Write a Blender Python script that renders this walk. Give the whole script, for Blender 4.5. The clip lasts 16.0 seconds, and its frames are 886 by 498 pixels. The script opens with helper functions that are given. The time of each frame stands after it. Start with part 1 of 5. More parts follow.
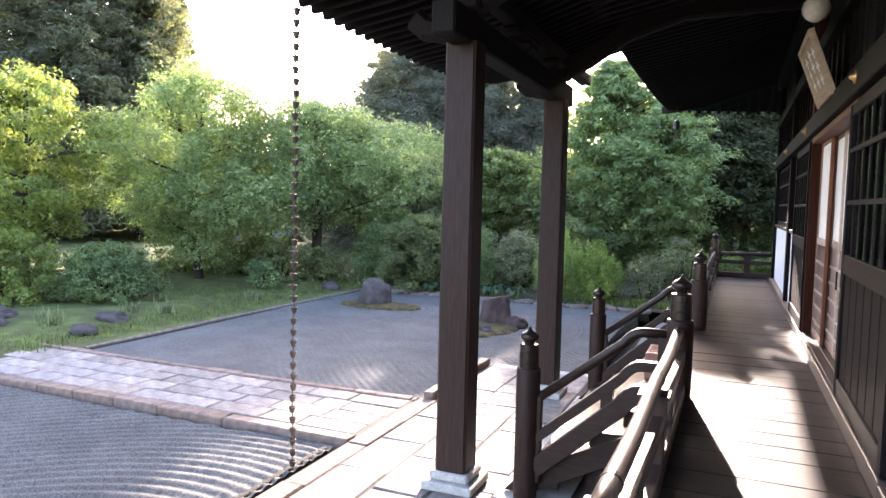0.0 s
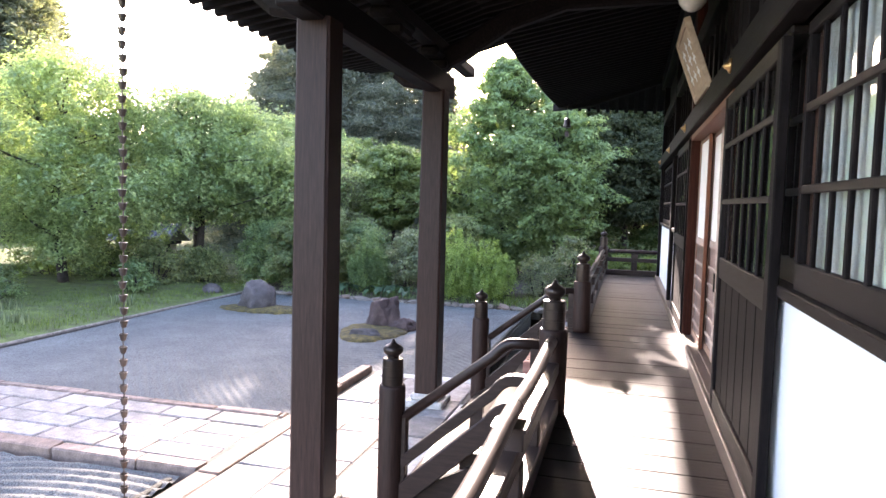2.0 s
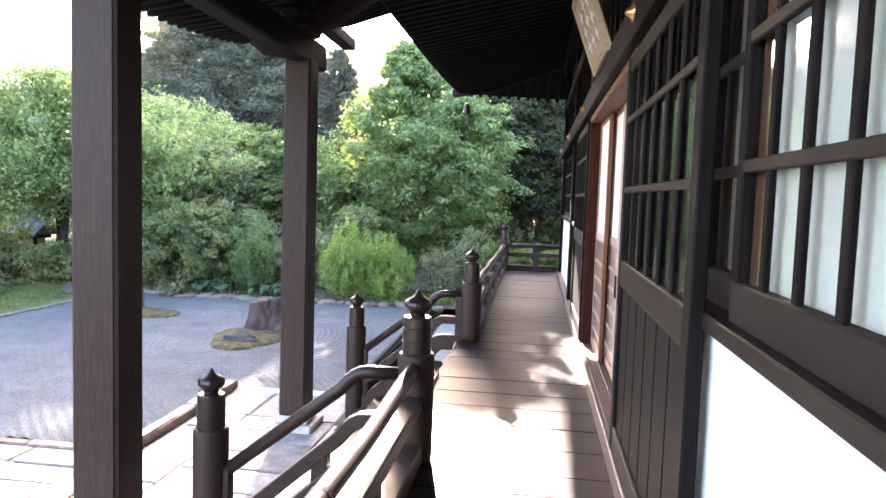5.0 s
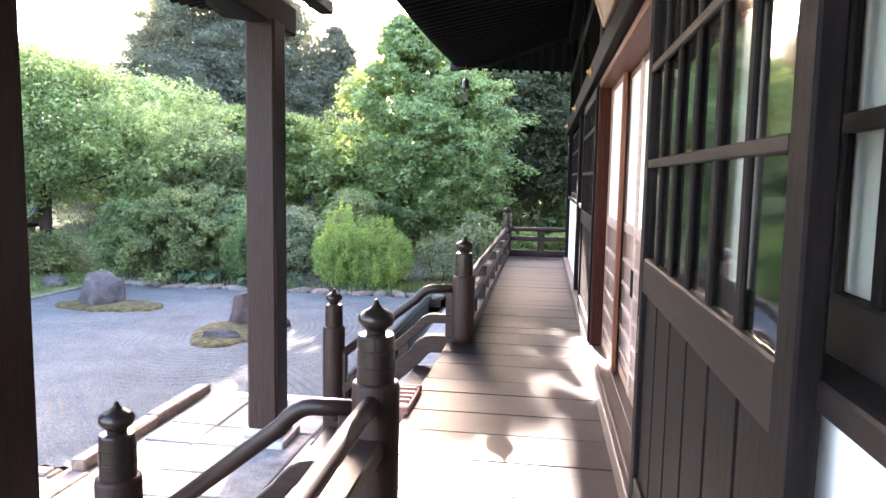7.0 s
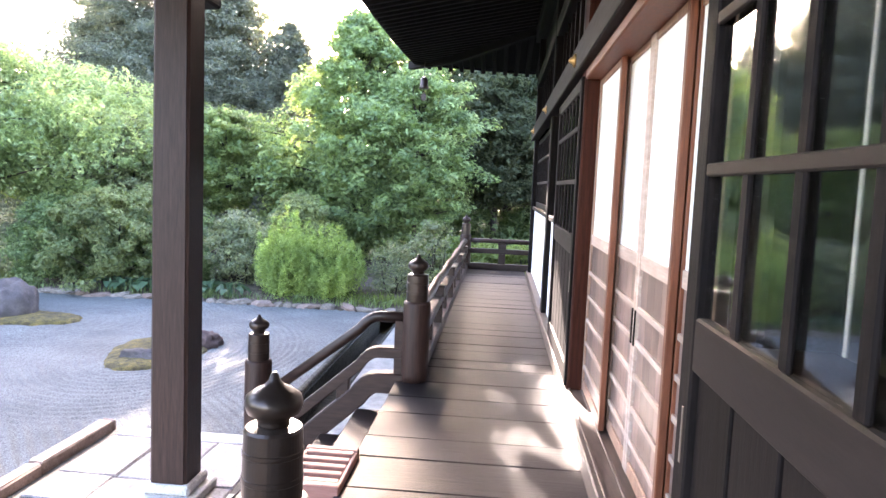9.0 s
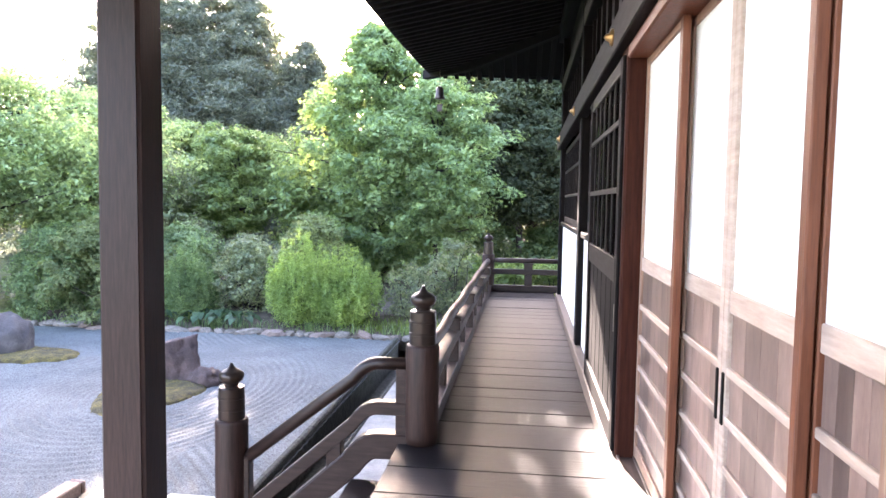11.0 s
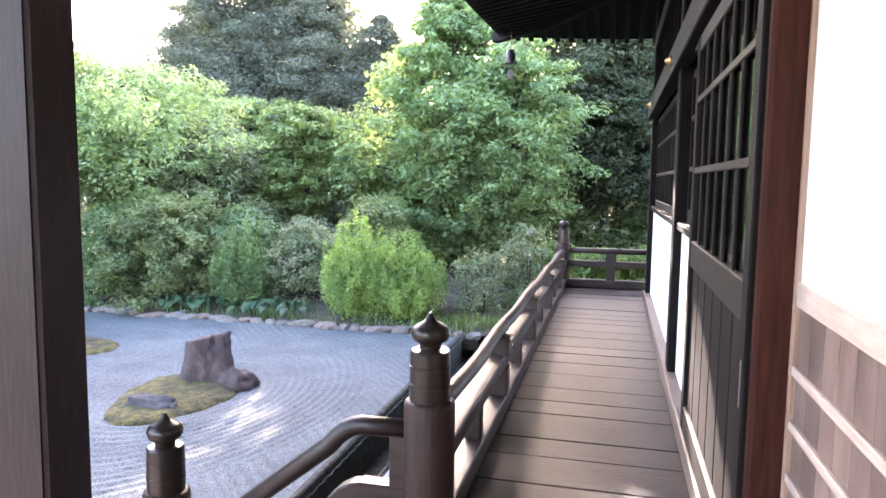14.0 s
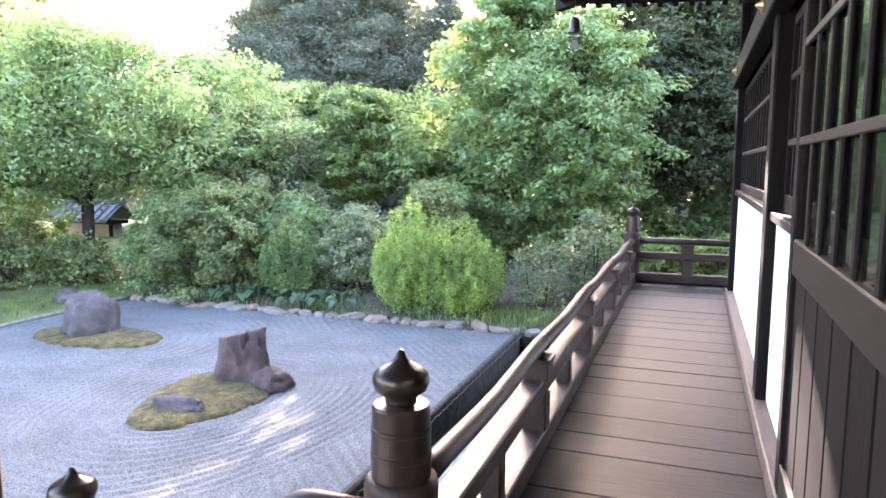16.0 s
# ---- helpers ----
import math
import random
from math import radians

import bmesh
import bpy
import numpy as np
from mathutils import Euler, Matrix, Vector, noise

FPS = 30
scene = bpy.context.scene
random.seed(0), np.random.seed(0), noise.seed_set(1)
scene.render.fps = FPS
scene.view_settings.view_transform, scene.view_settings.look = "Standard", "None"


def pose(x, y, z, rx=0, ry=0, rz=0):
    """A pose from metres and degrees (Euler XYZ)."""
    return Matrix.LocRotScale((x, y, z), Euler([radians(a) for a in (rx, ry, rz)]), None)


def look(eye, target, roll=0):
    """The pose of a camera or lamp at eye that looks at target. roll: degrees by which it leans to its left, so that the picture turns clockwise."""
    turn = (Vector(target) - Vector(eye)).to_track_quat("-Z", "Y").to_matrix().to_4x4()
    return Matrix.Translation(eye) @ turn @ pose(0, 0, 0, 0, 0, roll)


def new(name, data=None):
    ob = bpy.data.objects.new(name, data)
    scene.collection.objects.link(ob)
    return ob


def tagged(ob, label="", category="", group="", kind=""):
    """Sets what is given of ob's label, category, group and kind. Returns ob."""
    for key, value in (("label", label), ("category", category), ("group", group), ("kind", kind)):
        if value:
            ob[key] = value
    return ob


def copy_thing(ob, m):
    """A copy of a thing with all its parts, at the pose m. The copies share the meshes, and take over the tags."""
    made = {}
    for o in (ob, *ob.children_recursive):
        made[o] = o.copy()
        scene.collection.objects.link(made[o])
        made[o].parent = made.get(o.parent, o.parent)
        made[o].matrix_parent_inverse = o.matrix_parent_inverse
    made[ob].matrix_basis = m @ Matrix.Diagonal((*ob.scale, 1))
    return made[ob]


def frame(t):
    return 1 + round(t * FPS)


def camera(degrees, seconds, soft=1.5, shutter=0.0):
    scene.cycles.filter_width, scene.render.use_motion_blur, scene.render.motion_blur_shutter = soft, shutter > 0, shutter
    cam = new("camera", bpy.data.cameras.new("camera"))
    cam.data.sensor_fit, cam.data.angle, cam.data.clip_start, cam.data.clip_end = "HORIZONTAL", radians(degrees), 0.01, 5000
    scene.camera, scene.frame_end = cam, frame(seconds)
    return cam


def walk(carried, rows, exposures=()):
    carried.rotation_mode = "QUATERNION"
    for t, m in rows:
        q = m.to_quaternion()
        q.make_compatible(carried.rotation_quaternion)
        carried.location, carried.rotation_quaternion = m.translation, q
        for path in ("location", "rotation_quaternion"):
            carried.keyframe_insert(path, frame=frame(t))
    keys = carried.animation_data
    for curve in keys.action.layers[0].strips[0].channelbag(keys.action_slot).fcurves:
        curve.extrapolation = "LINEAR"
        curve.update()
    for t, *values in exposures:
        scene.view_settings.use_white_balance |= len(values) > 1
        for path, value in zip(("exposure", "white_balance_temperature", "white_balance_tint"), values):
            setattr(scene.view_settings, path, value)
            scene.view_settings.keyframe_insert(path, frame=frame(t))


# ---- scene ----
cam = camera(65.4, 16.0)
PATH = [
    (0, (1.0, 0.334, 1.555), (0.229, 2.175, 1.42), 1.4),
    (0.5, (0.946, 0.542, 1.576), (0.266, 2.418, 1.439), 0.9),
    (1, (0.954, 0.699, 1.567), (0.372, 2.607, 1.426), 1.2),
    (1.5, (1.032, 0.887, 1.558), (0.496, 2.808, 1.419), 2.1),
    (2, (1.142, 1.092, 1.57), (0.63, 3.02, 1.434), 1.6),
    (2.5, (1.171, 1.246, 1.55), (0.712, 3.188, 1.409), 1.4),
    (3, (1.151, 1.478, 1.562), (0.76, 3.434, 1.418), 0.8),
    (3.5, (1.134, 1.69, 1.571), (0.846, 3.663, 1.42), 0.9),
    (4, (1.168, 1.887, 1.558), (0.965, 3.871, 1.406), 0.8),
    (4.5, (1.251, 2.158, 1.568), (1.033, 4.141, 1.42), 1.7),
    (5, (1.302, 2.357, 1.557), (1.039, 4.334, 1.406), 1.9),
    (5.2, (1.3, 2.441, 1.54), (1.041, 4.418, 1.388), 1.8),
    (7.3, (1.364, 3.504, 1.552), (1.078, 5.473, 1.344), 1.0),
    (7.5, (1.355, 3.608, 1.544), (1.058, 5.575, 1.335), 1.3),
    (8, (1.308, 3.898, 1.556), (1.015, 5.866, 1.347), 1.2),
    (8.5, (1.268, 4.167, 1.565), (1.071, 6.147, 1.364), 1.5),
    (9, (1.25, 4.441, 1.555), (1.093, 6.426, 1.372), 2.5),
    (9.5, (1.261, 4.768, 1.568), (1.07, 6.755, 1.445), 1.4),
    (10, (1.235, 4.986, 1.551), (1.035, 6.972, 1.432), 1.9),
    (10.2, (1.24, 5.083, 1.549), (1.037, 7.069, 1.431), 1.6),
    (12.3, (1.305, 6.207, 1.522), (1.043, 8.182, 1.35), 0.9),
    (12.5, (1.293, 6.32, 1.522), (1.033, 8.295, 1.353), 1.0),
    (13, (1.285, 6.597, 1.538), (0.996, 8.567, 1.352), -1.2),
    (13.5, (1.305, 6.825, 1.525), (1.017, 8.795, 1.332), 0.4),
    (14, (1.361, 7.081, 1.549), (0.883, 9.013, 1.353), 0.8),
    (14.5, (1.39, 7.294, 1.537), (0.845, 9.208, 1.339), -0.3),
    (15, (1.379, 7.558, 1.529), (0.807, 9.463, 1.321), 0.8),
    (15.5, (1.377, 7.783, 1.537), (0.764, 9.671, 1.294), 0.4),
    (16, (1.402, 8.055, 1.525), (0.722, 9.92, 1.285), 0.2),
]
EXPOSURES = [(t, e, k, 26.0) for t, e, k in ((0.0, 3.42, 6800), (2.0, 3.8, 6800), (3.5, 4.02, 6800), (5.0, 4.22, 6800), (9.0, 4.58, 6760), (12.5, 4.64, 6700), (16.0, 4.70, 6720))]
walk(cam, [(t, look(eye, target, roll)) for t, eye, target, roll in PATH], EXPOSURES)

# ---- daylight: low evening sun ahead and a little to the garden side ----
SUN_EL, SUN_X, SUN_Y = radians(19.5), -0.1994, 0.98
world = bpy.data.worlds.new("sky")
scene.world = world
world.use_nodes = True
sky = world.node_tree.nodes.new("ShaderNodeTexSky")
sky.sky_type = "NISHITA"
sky.sun_disc = False
sky.sun_elevation = SUN_EL
sky.sun_rotation = math.atan2(SUN_X, SUN_Y)
sky.air_density, sky.dust_density, sky.ozone_density = 1.0, 2.0, 1.0
back = world.node_tree.nodes["Background"]
back.inputs["Strength"].default_value = 0.15
world.node_tree.links.new(sky.outputs[0], back.inputs[0])
sun = bpy.data.lights.new("sun", "SUN")
sun.energy, sun.angle, sun.color = 2.6, radians(0.53), (1.0, 0.91, 0.78)
toward = Vector((SUN_X * math.cos(SUN_EL), SUN_Y * math.cos(SUN_EL), math.sin(SUN_EL)))
new("sun", sun).matrix_world = look(toward * 60, (0, 0, 0))

rng = np.random.default_rng(7)
rnd = random.Random(11)

# ---- levels and lines ----
PAVE, GRAVEL, EARTH = -1.12, -1.18, -1.60
RAIL_X = 0.64
STAIR_Y = (6.31, 9.80)
CORNER_Y = 17.53


# ---- materials ----
def material(name):
    m = bpy.data.materials.new(name)
    m.use_nodes = True
    return m, m.node_tree.nodes, m.node_tree.links, m.node_tree.nodes["Principled BSDF"]


def noise_node(nodes, links, scale, detail=6.0, stretch=(1, 1, 1), rough=0.6, coord="Object"):
    tc = nodes.new("ShaderNodeTexCoord")
    mp = nodes.new("ShaderNodeMapping")
    mp.inputs["Scale"].default_value = stretch
    n = nodes.new("ShaderNodeTexNoise")
    n.inputs["Scale"].default_value = scale
    n.inputs["Detail"].default_value = detail
    n.inputs["Roughness"].default_value = rough
    links.new(tc.outputs[coord], mp.inputs[0])
    links.new(mp.outputs[0], n.inputs["Vector"])
    return n


def ramp(nodes, links, source, stops):
    r = nodes.new("ShaderNodeValToRGB")
    e = r.color_ramp.elements
    e[0].position, e[0].color = stops[0][0], (*stops[0][1], 1)
    e[1].position, e[1].color = stops[-1][0], (*stops[-1][1], 1)
    for p, c in stops[1:-1]:
        x = e.new(p)
        x.color = (*c, 1)
    links.new(source, r.inputs[0])
    return r


def mix(nodes, links, a, b, fac, mode="MIX"):
    m = nodes.new("ShaderNodeMixRGB")
    m.blend_type = mode
    for key, v in (("Fac", fac), ("Color1", a), ("Color2", b)):
        if isinstance(v, (int, float)):
            m.inputs[key].default_value = v
        elif isinstance(v, tuple):
            m.inputs[key].default_value = (*v, 1)
        else:
            links.new(v, m.inputs[key])
    return m.outputs[0]


def bump(nodes, links, height, strength, distance, bsdf):
    b = nodes.new("ShaderNodeBump")
    b.inputs["Strength"].default_value = strength
    b.inputs["Distance"].default_value = distance
    links.new(height, b.inputs["Height"])
    links.new(b.outputs[0], bsdf.inputs["Normal"])


def wood(name, dark, light, grain=(1, 1, 12), rough=(0.45, 0.7), relief=0.4, vary=0.35, worn=None, shine=0.5):
    """Grain runs along the axis with the small stretch; each piece takes its own shade."""
    m, nodes, links, p = material(name)
    n = noise_node(nodes, links, 6.0, 8.0, grain, 0.65)
    big = noise_node(nodes, links, 1.3, 3.0)
    c = ramp(nodes, links, n.outputs["Fac"], [(0.3, dark), (0.55, tuple((a + b) / 2 for a, b in zip(dark, light))), (0.75, light)])
    info = nodes.new("ShaderNodeObjectInfo")
    shade = nodes.new("ShaderNodeMapRange")
    shade.inputs["To Min"].default_value = 1 - vary
    shade.inputs["To Max"].default_value = 1 + vary
    links.new(info.outputs["Random"], shade.inputs["Value"])
    grey = nodes.new("ShaderNodeCombineColor")
    for k in range(3):
        links.new(shade.outputs[0], grey.inputs[k])
    col = mix(nodes, links, c.outputs[0], grey.outputs[0], 1.0, "MULTIPLY")
    if worn:
        w = ramp(nodes, links, big.outputs["Fac"], [(0.45, (0, 0, 0)), (0.7, (1, 1, 1))])
        col = mix(nodes, links, col, worn, w.outputs[0])
    links.new(col, p.inputs["Base Color"])
    r = nodes.new("ShaderNodeMapRange")
    r.inputs["To Min"].default_value, r.inputs["To Max"].default_value = rough
    links.new(n.outputs["Fac"], r.inputs["Value"])
    links.new(r.outputs[0], p.inputs["Roughness"])
    p.inputs["Specular IOR Level"].default_value = shine
    bump(nodes, links, n.outputs["Fac"], relief, 0.004, p)
    return m


def mineral(name, stops, scale=8.0, rough=0.85, relief=0.5, distance=0.01, vary=0.0, fine=60.0, specks=0.25):
    m, nodes, links, p = material(name)
    n = noise_node(nodes, links, scale, 8.0)
    f = noise_node(nodes, links, fine, 4.0)
    c = ramp(nodes, links, n.outputs["Fac"], stops)
    fr = ramp(nodes, links, f.outputs["Fac"], [(0.3, (1 - specks,) * 3), (0.7, (1 + specks,) * 3)])
    col = mix(nodes, links, c.outputs[0], fr.outputs[0], 1.0, "MULTIPLY")
    if vary:
        info = nodes.new("ShaderNodeObjectInfo")
        hue = ramp(nodes, links, info.outputs["Random"], [(0.0, (1 - vary, 1 - vary, 1 - vary)), (0.35, (1, 0.93, 0.86)), (0.7, (1, 1, 1.02)), (1.0, (1 + vary, 1 + vary * 0.8, 1 + vary * 0.6))])
        col = mix(nodes, links, col, hue.outputs[0], 1.0, "MULTIPLY")
    links.new(col, p.inputs["Base Color"])
    p.inputs["Roughness"].default_value = rough
    add = nodes.new("ShaderNodeMath")
    add.operation = "MULTIPLY_ADD"
    links.new(f.outputs["Fac"], add.inputs[0])
    add.inputs[1].default_value = 0.35
    links.new(n.outputs["Fac"], add.inputs[2])
    bump(nodes, links, add.outputs[0], relief, distance, p)
    return m


def foliage(name, dark, light, through_light, gloss=0.45):
    """Leaves: some light comes through them; every leaf has its own green."""
    m, nodes, links, p = material(name)
    # Extra blue puts the desaturating glare veil into every leaf colour.
    dark, light = ((r * 1.05, g, b * 1.3) for r, g, b in (dark, light))
    geo = nodes.new("ShaderNodeNewGeometry")
    c = ramp(nodes, links, geo.outputs["Random Per Island"], [(0.0, tuple(0.75 * a + 0.25 * b for a, b in zip(dark, light))), (0.7, light), (1.0, tuple(min(1, v * 1.2) for v in light))])
    big = noise_node(nodes, links, 1.6, 3.0)
    b = ramp(nodes, links, big.outputs["Fac"], [(0.32, (0.62, 0.70, 0.68)), (0.68, (1.32, 1.25, 1.05))])
    col = mix(nodes, links, c.outputs[0], b.outputs[0], 1.0, "MULTIPLY")
    links.new(col, p.inputs["Base Color"])
    p.inputs["Roughness"].default_value = gloss
    p.inputs["Specular IOR Level"].default_value = 0.22
    t = nodes.new("ShaderNodeBsdfTranslucent")
    warm = mix(nodes, links, col, (1.75, 1.65, 0.90), 1.0, "MULTIPLY")
    links.new(warm, t.inputs["Color"])
    s = nodes.new("ShaderNodeMixShader")
    s.inputs[0].default_value = through_light
    links.new(p.outputs[0], s.inputs[1])
    links.new(t.outputs[0], s.inputs[2])
    links.new(s.outputs[0], nodes["Material Output"].inputs["Surface"])
    return m


def plain(name, colour, rough=0.5, metal=0.0):
    m, nodes, links, p = material(name)
    n = noise_node(nodes, links, 14.0, 5.0)
    c = ramp(nodes, links, n.outputs["Fac"], [(0.3, tuple(v * 0.8 for v in colour)), (0.7, tuple(min(1, v * 1.12) for v in colour))])
    links.new(c.outputs[0], p.inputs["Base Color"])
    p.inputs["Roughness"].default_value = rough
    p.inputs["Metallic"].default_value = metal
    bump(nodes, links, n.outputs["Fac"], 0.15, 0.004, p)
    return m


M_POST = wood("stained_post_wood", (0.014, 0.0066, 0.0052), (0.052, 0.026, 0.020), (9, 9, 0.7), (0.42, 0.65), 0.5, 0.12, None, 0.25)
M_RAIL = wood("stained_rail_wood", (0.013, 0.0068, 0.0056), (0.045, 0.0245, 0.0195), (6, 0.7, 6), (0.34, 0.54), 0.4, 0.2, (0.056, 0.036, 0.030), 0.35)
M_STAIR = wood("stained_stair_wood", (0.013, 0.0068, 0.0056), (0.047, 0.0255, 0.0205), (0.7, 6, 6), (0.34, 0.54), 0.4, 0.2, None, 0.35)
M_PLANK = wood("weathered_floor_planks", (0.0078, 0.0059, 0.0068), (0.032, 0.0250, 0.0278), (0.5, 9, 6), (0.34, 0.56), 0.7, 0.42, (0.036, 0.0275, 0.0300), 0.32)
M_DARK = wood("blackened_frame_wood", (0.0042, 0.0034, 0.0034), (0.0165, 0.0122, 0.0114), (6, 6, 0.8), (0.6, 0.85), 0.4, 0.25, None, 0.08)
M_DARKY = wood("blackened_beam_wood", (0.0060, 0.0044, 0.0042), (0.0235, 0.0170, 0.0155), (6, 0.7, 6), (0.5, 0.75), 0.4, 0.2, None, 0.14)
M_SOFFIT = wood("smoky_soffit_wood", (0.006, 0.0052, 0.005), (0.017, 0.014, 0.0125), (0.8, 6, 6), (0.7, 0.9), 0.3, 0.1, None, 0.12)
M_RED = wood("red_brown_jamb_wood", (0.022, 0.0055, 0.0032), (0.070, 0.019, 0.0100), (8, 8, 0.6), (0.6, 0.8), 0.4, 0.1, None, 0.12)
# Brighter twin of the red-brown wood: light on the stiles is painted in.
M_LIT_STILE = wood("lit_orange_brown_stile_wood", (0.10, 0.030, 0.014), (0.24, 0.080, 0.038), (8, 8, 0.6), (0.4, 0.6), 0.4, 0.1, None, 0.35)
M_SHOJI = wood("pale_shoji_frame", (0.20, 0.105, 0.068), (0.42, 0.27, 0.195), (8, 8, 0.7), (0.5, 0.7), 0.3, 0.15)
# The wide board-to-board tone spread stands in for reflections on the boards.
M_KOSHI = wood("brown_shoji_board", (0.120, 0.074, 0.060), (0.29, 0.200, 0.168), (1.2, 2.5, 0.8), (0.32, 0.55), 0.3, 0.45)
M_BATTEN = wood("pale_shoji_batten", (0.34, 0.24, 0.19), (0.58, 0.46, 0.385), (6, 0.7, 6), (0.5, 0.7), 0.3, 0.15)
M_SILL = wood("worn_sill_wood", (0.060, 0.039, 0.029), (0.15, 0.108, 0.086), (7, 0.6, 7), (0.4, 0.6), 0.5, 0.1)
M_SIGN = wood("bleached_plaque_wood", (0.34, 0.24, 0.16), (0.52, 0.40, 0.28), (5, 0.8, 5), (0.6, 0.8), 0.3, 0.1)
M_TRAY = wood("pinkish_tray_wood", (0.30, 0.13, 0.10), (0.48, 0.25, 0.20), (0.8, 5, 5), (0.5, 0.7), 0.2, 0.1)
M_BARK = mineral("rough_bark", [(0.3, (0.018, 0.013, 0.010)), (0.7, (0.052, 0.040, 0.031))], 9, 0.9, 1.0, 0.03)
M_PLASTER = mineral("white_plaster", [(0.3, (0.76, 0.76, 0.75)), (0.7, (0.82, 0.82, 0.81))], 3, 0.75, 0.15, 0.003, specks=0.02)
M_PAPER = mineral("shoji_paper", [(0.3, (0.84, 0.82, 0.77)), (0.7, (0.89, 0.87, 0.82))], 4, 0.8, 0.1, 0.002, fine=120, specks=0.03)
M_BRONZE = plain("dark_bronze", (0.040, 0.028, 0.023), 0.30, 0.5)
M_COPPER = plain("tarnished_copper", (0.15, 0.125, 0.11), 0.3, 0.85)
M_GOLD = plain("brass_nail_cover", (0.55, 0.33, 0.14), 0.35, 0.9)
M_GLOBE = plain("opal_glass", (0.75, 0.70, 0.60), 0.25)
M_STONE = mineral("grey_paving_stone", [(0.3, (0.15, 0.138, 0.135)), (0.5, (0.25, 0.235, 0.228)), (0.72, (0.36, 0.335, 0.32))], 5, 0.8, 0.9, 0.014, 0.32, 45, 0.3)
M_KERB = mineral("reddish_kerb_stone", [(0.3, (0.12, 0.085, 0.070)), (0.7, (0.27, 0.20, 0.168))], 7, 0.85, 0.8, 0.012, 0.2)
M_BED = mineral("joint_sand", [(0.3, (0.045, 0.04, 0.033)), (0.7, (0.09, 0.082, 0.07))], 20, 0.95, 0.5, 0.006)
M_PLINTH = mineral("granite_plinth", [(0.3, (0.36, 0.35, 0.33)), (0.7, (0.55, 0.53, 0.50))], 12, 0.75, 0.4, 0.006)
M_EDGE = mineral("grey_edging_stone", [(0.3, (0.085, 0.070, 0.058)), (0.7, (0.23, 0.195, 0.165))], 9, 0.85, 0.8, 0.015)
M_CONCRETE = mineral("pale_concrete", [(0.3, (0.15, 0.15, 0.145)), (0.7, (0.25, 0.25, 0.24))], 5, 0.85, 0.4, 0.006)
M_TRENCH = mineral("mossy_black_stone", [(0.35, (0.012, 0.013, 0.010)), (0.7, (0.05, 0.052, 0.04))], 12, 0.9, 1.0, 0.03)
M_ROCK = mineral("dark_boulder", [(0.3, (0.036, 0.031, 0.032)), (0.55, (0.074, 0.063, 0.063)), (0.75, (0.135, 0.118, 0.114))], 4, 0.85, 1.0, 0.07)
M_REDROCK = mineral("red_brown_rock", [(0.3, (0.046, 0.029, 0.028)), (0.55, (0.088, 0.055, 0.050)), (0.75, (0.15, 0.098, 0.088))], 4, 0.85, 1.0, 0.09)
M_MOSS = mineral("moss", [(0.3, (0.026, 0.020, 0.009)), (0.46, (0.056, 0.044, 0.014)), (0.6, (0.098, 0.078, 0.018)), (0.75, (0.19, 0.115, 0.035))], 8, 1.0, 1.0, 0.04, fine=70, specks=0.9)
M_LAWN = mineral("rough_lawn", [(0.3, (0.055, 0.05, 0.025)), (0.5, (0.075, 0.10, 0.025)), (0.72, (0.13, 0.17, 0.04))], 2.2, 1.0, 1.0, 0.05, fine=50, specks=0.4)
M_SOIL = mineral("leafy_soil", [(0.3, (0.04, 0.032, 0.022)), (0.7, (0.12, 0.095, 0.065))], 3, 1.0, 1.0, 0.05, fine=40, specks=0.4)
M_TILE = mineral("grey_roof_tile", [(0.3, (0.07, 0.075, 0.085)), (0.7, (0.15, 0.16, 0.175))], 8, 0.5, 0.3, 0.006)
M_MUD = mineral("tan_garden_wall", [(0.3, (0.22, 0.17, 0.12)), (0.7, (0.34, 0.28, 0.21))], 4, 0.9, 0.5, 0.01)
M_GRAVEL = mineral("blue_grey_gravel", [(0.3, (0.058, 0.064, 0.065)), (0.5, (0.077, 0.084, 0.085)), (0.7, (0.098, 0.106, 0.107))], 1.4, 0.9, 1.0, 0.016, fine=62, specks=0.85)
L_PLUM = foliage("plum_leaf", (0.105, 0.160, 0.072), (0.260, 0.355, 0.165), 0.5, 0.5)
L_LIME = foliage("lime_leaf", (0.085, 0.132, 0.038), (0.195, 0.268, 0.082), 0.5)
L_MAPLE = foliage("broad_leaf", (0.080, 0.134, 0.056), (0.195, 0.285, 0.118), 0.45, 0.55)
L_FEATHER = foliage("feathery_leaf", (0.110, 0.175, 0.050), (0.235, 0.335, 0.105), 0.5, 0.6)
L_LAYER = foliage("light_green_leaf", (0.075, 0.120, 0.042), (0.180, 0.255, 0.095), 0.45, 0.55)
L_FRESH = foliage("fresh_narrow_leaf", (0.060, 0.105, 0.040), (0.140, 0.215, 0.085), 0.45, 0.6)
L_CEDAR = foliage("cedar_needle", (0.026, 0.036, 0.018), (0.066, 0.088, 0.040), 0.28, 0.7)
# Paler cedar copy: haze over the far cedars is put into its colour.
L_HAZY_CEDAR = foliage("hazy_far_cedar_needle", (0.060, 0.078, 0.052), (0.135, 0.165, 0.100), 0.4, 0.75)
# Lifted, greyed needles: veil and haze before the far trees are painted in.
L_HAZY_FIR = foliage("hazy_fir_needle", (0.060, 0.074, 0.056), (0.140, 0.164, 0.112), 0.4, 0.75)
L_SHRUB = foliage("shrub_leaf", (0.058, 0.102, 0.044), (0.155, 0.232, 0.098), 0.42, 0.5)
L_AZALEA = foliage("azalea_leaf", (0.064, 0.090, 0.038), (0.172, 0.220, 0.092), 0.42, 0.55)
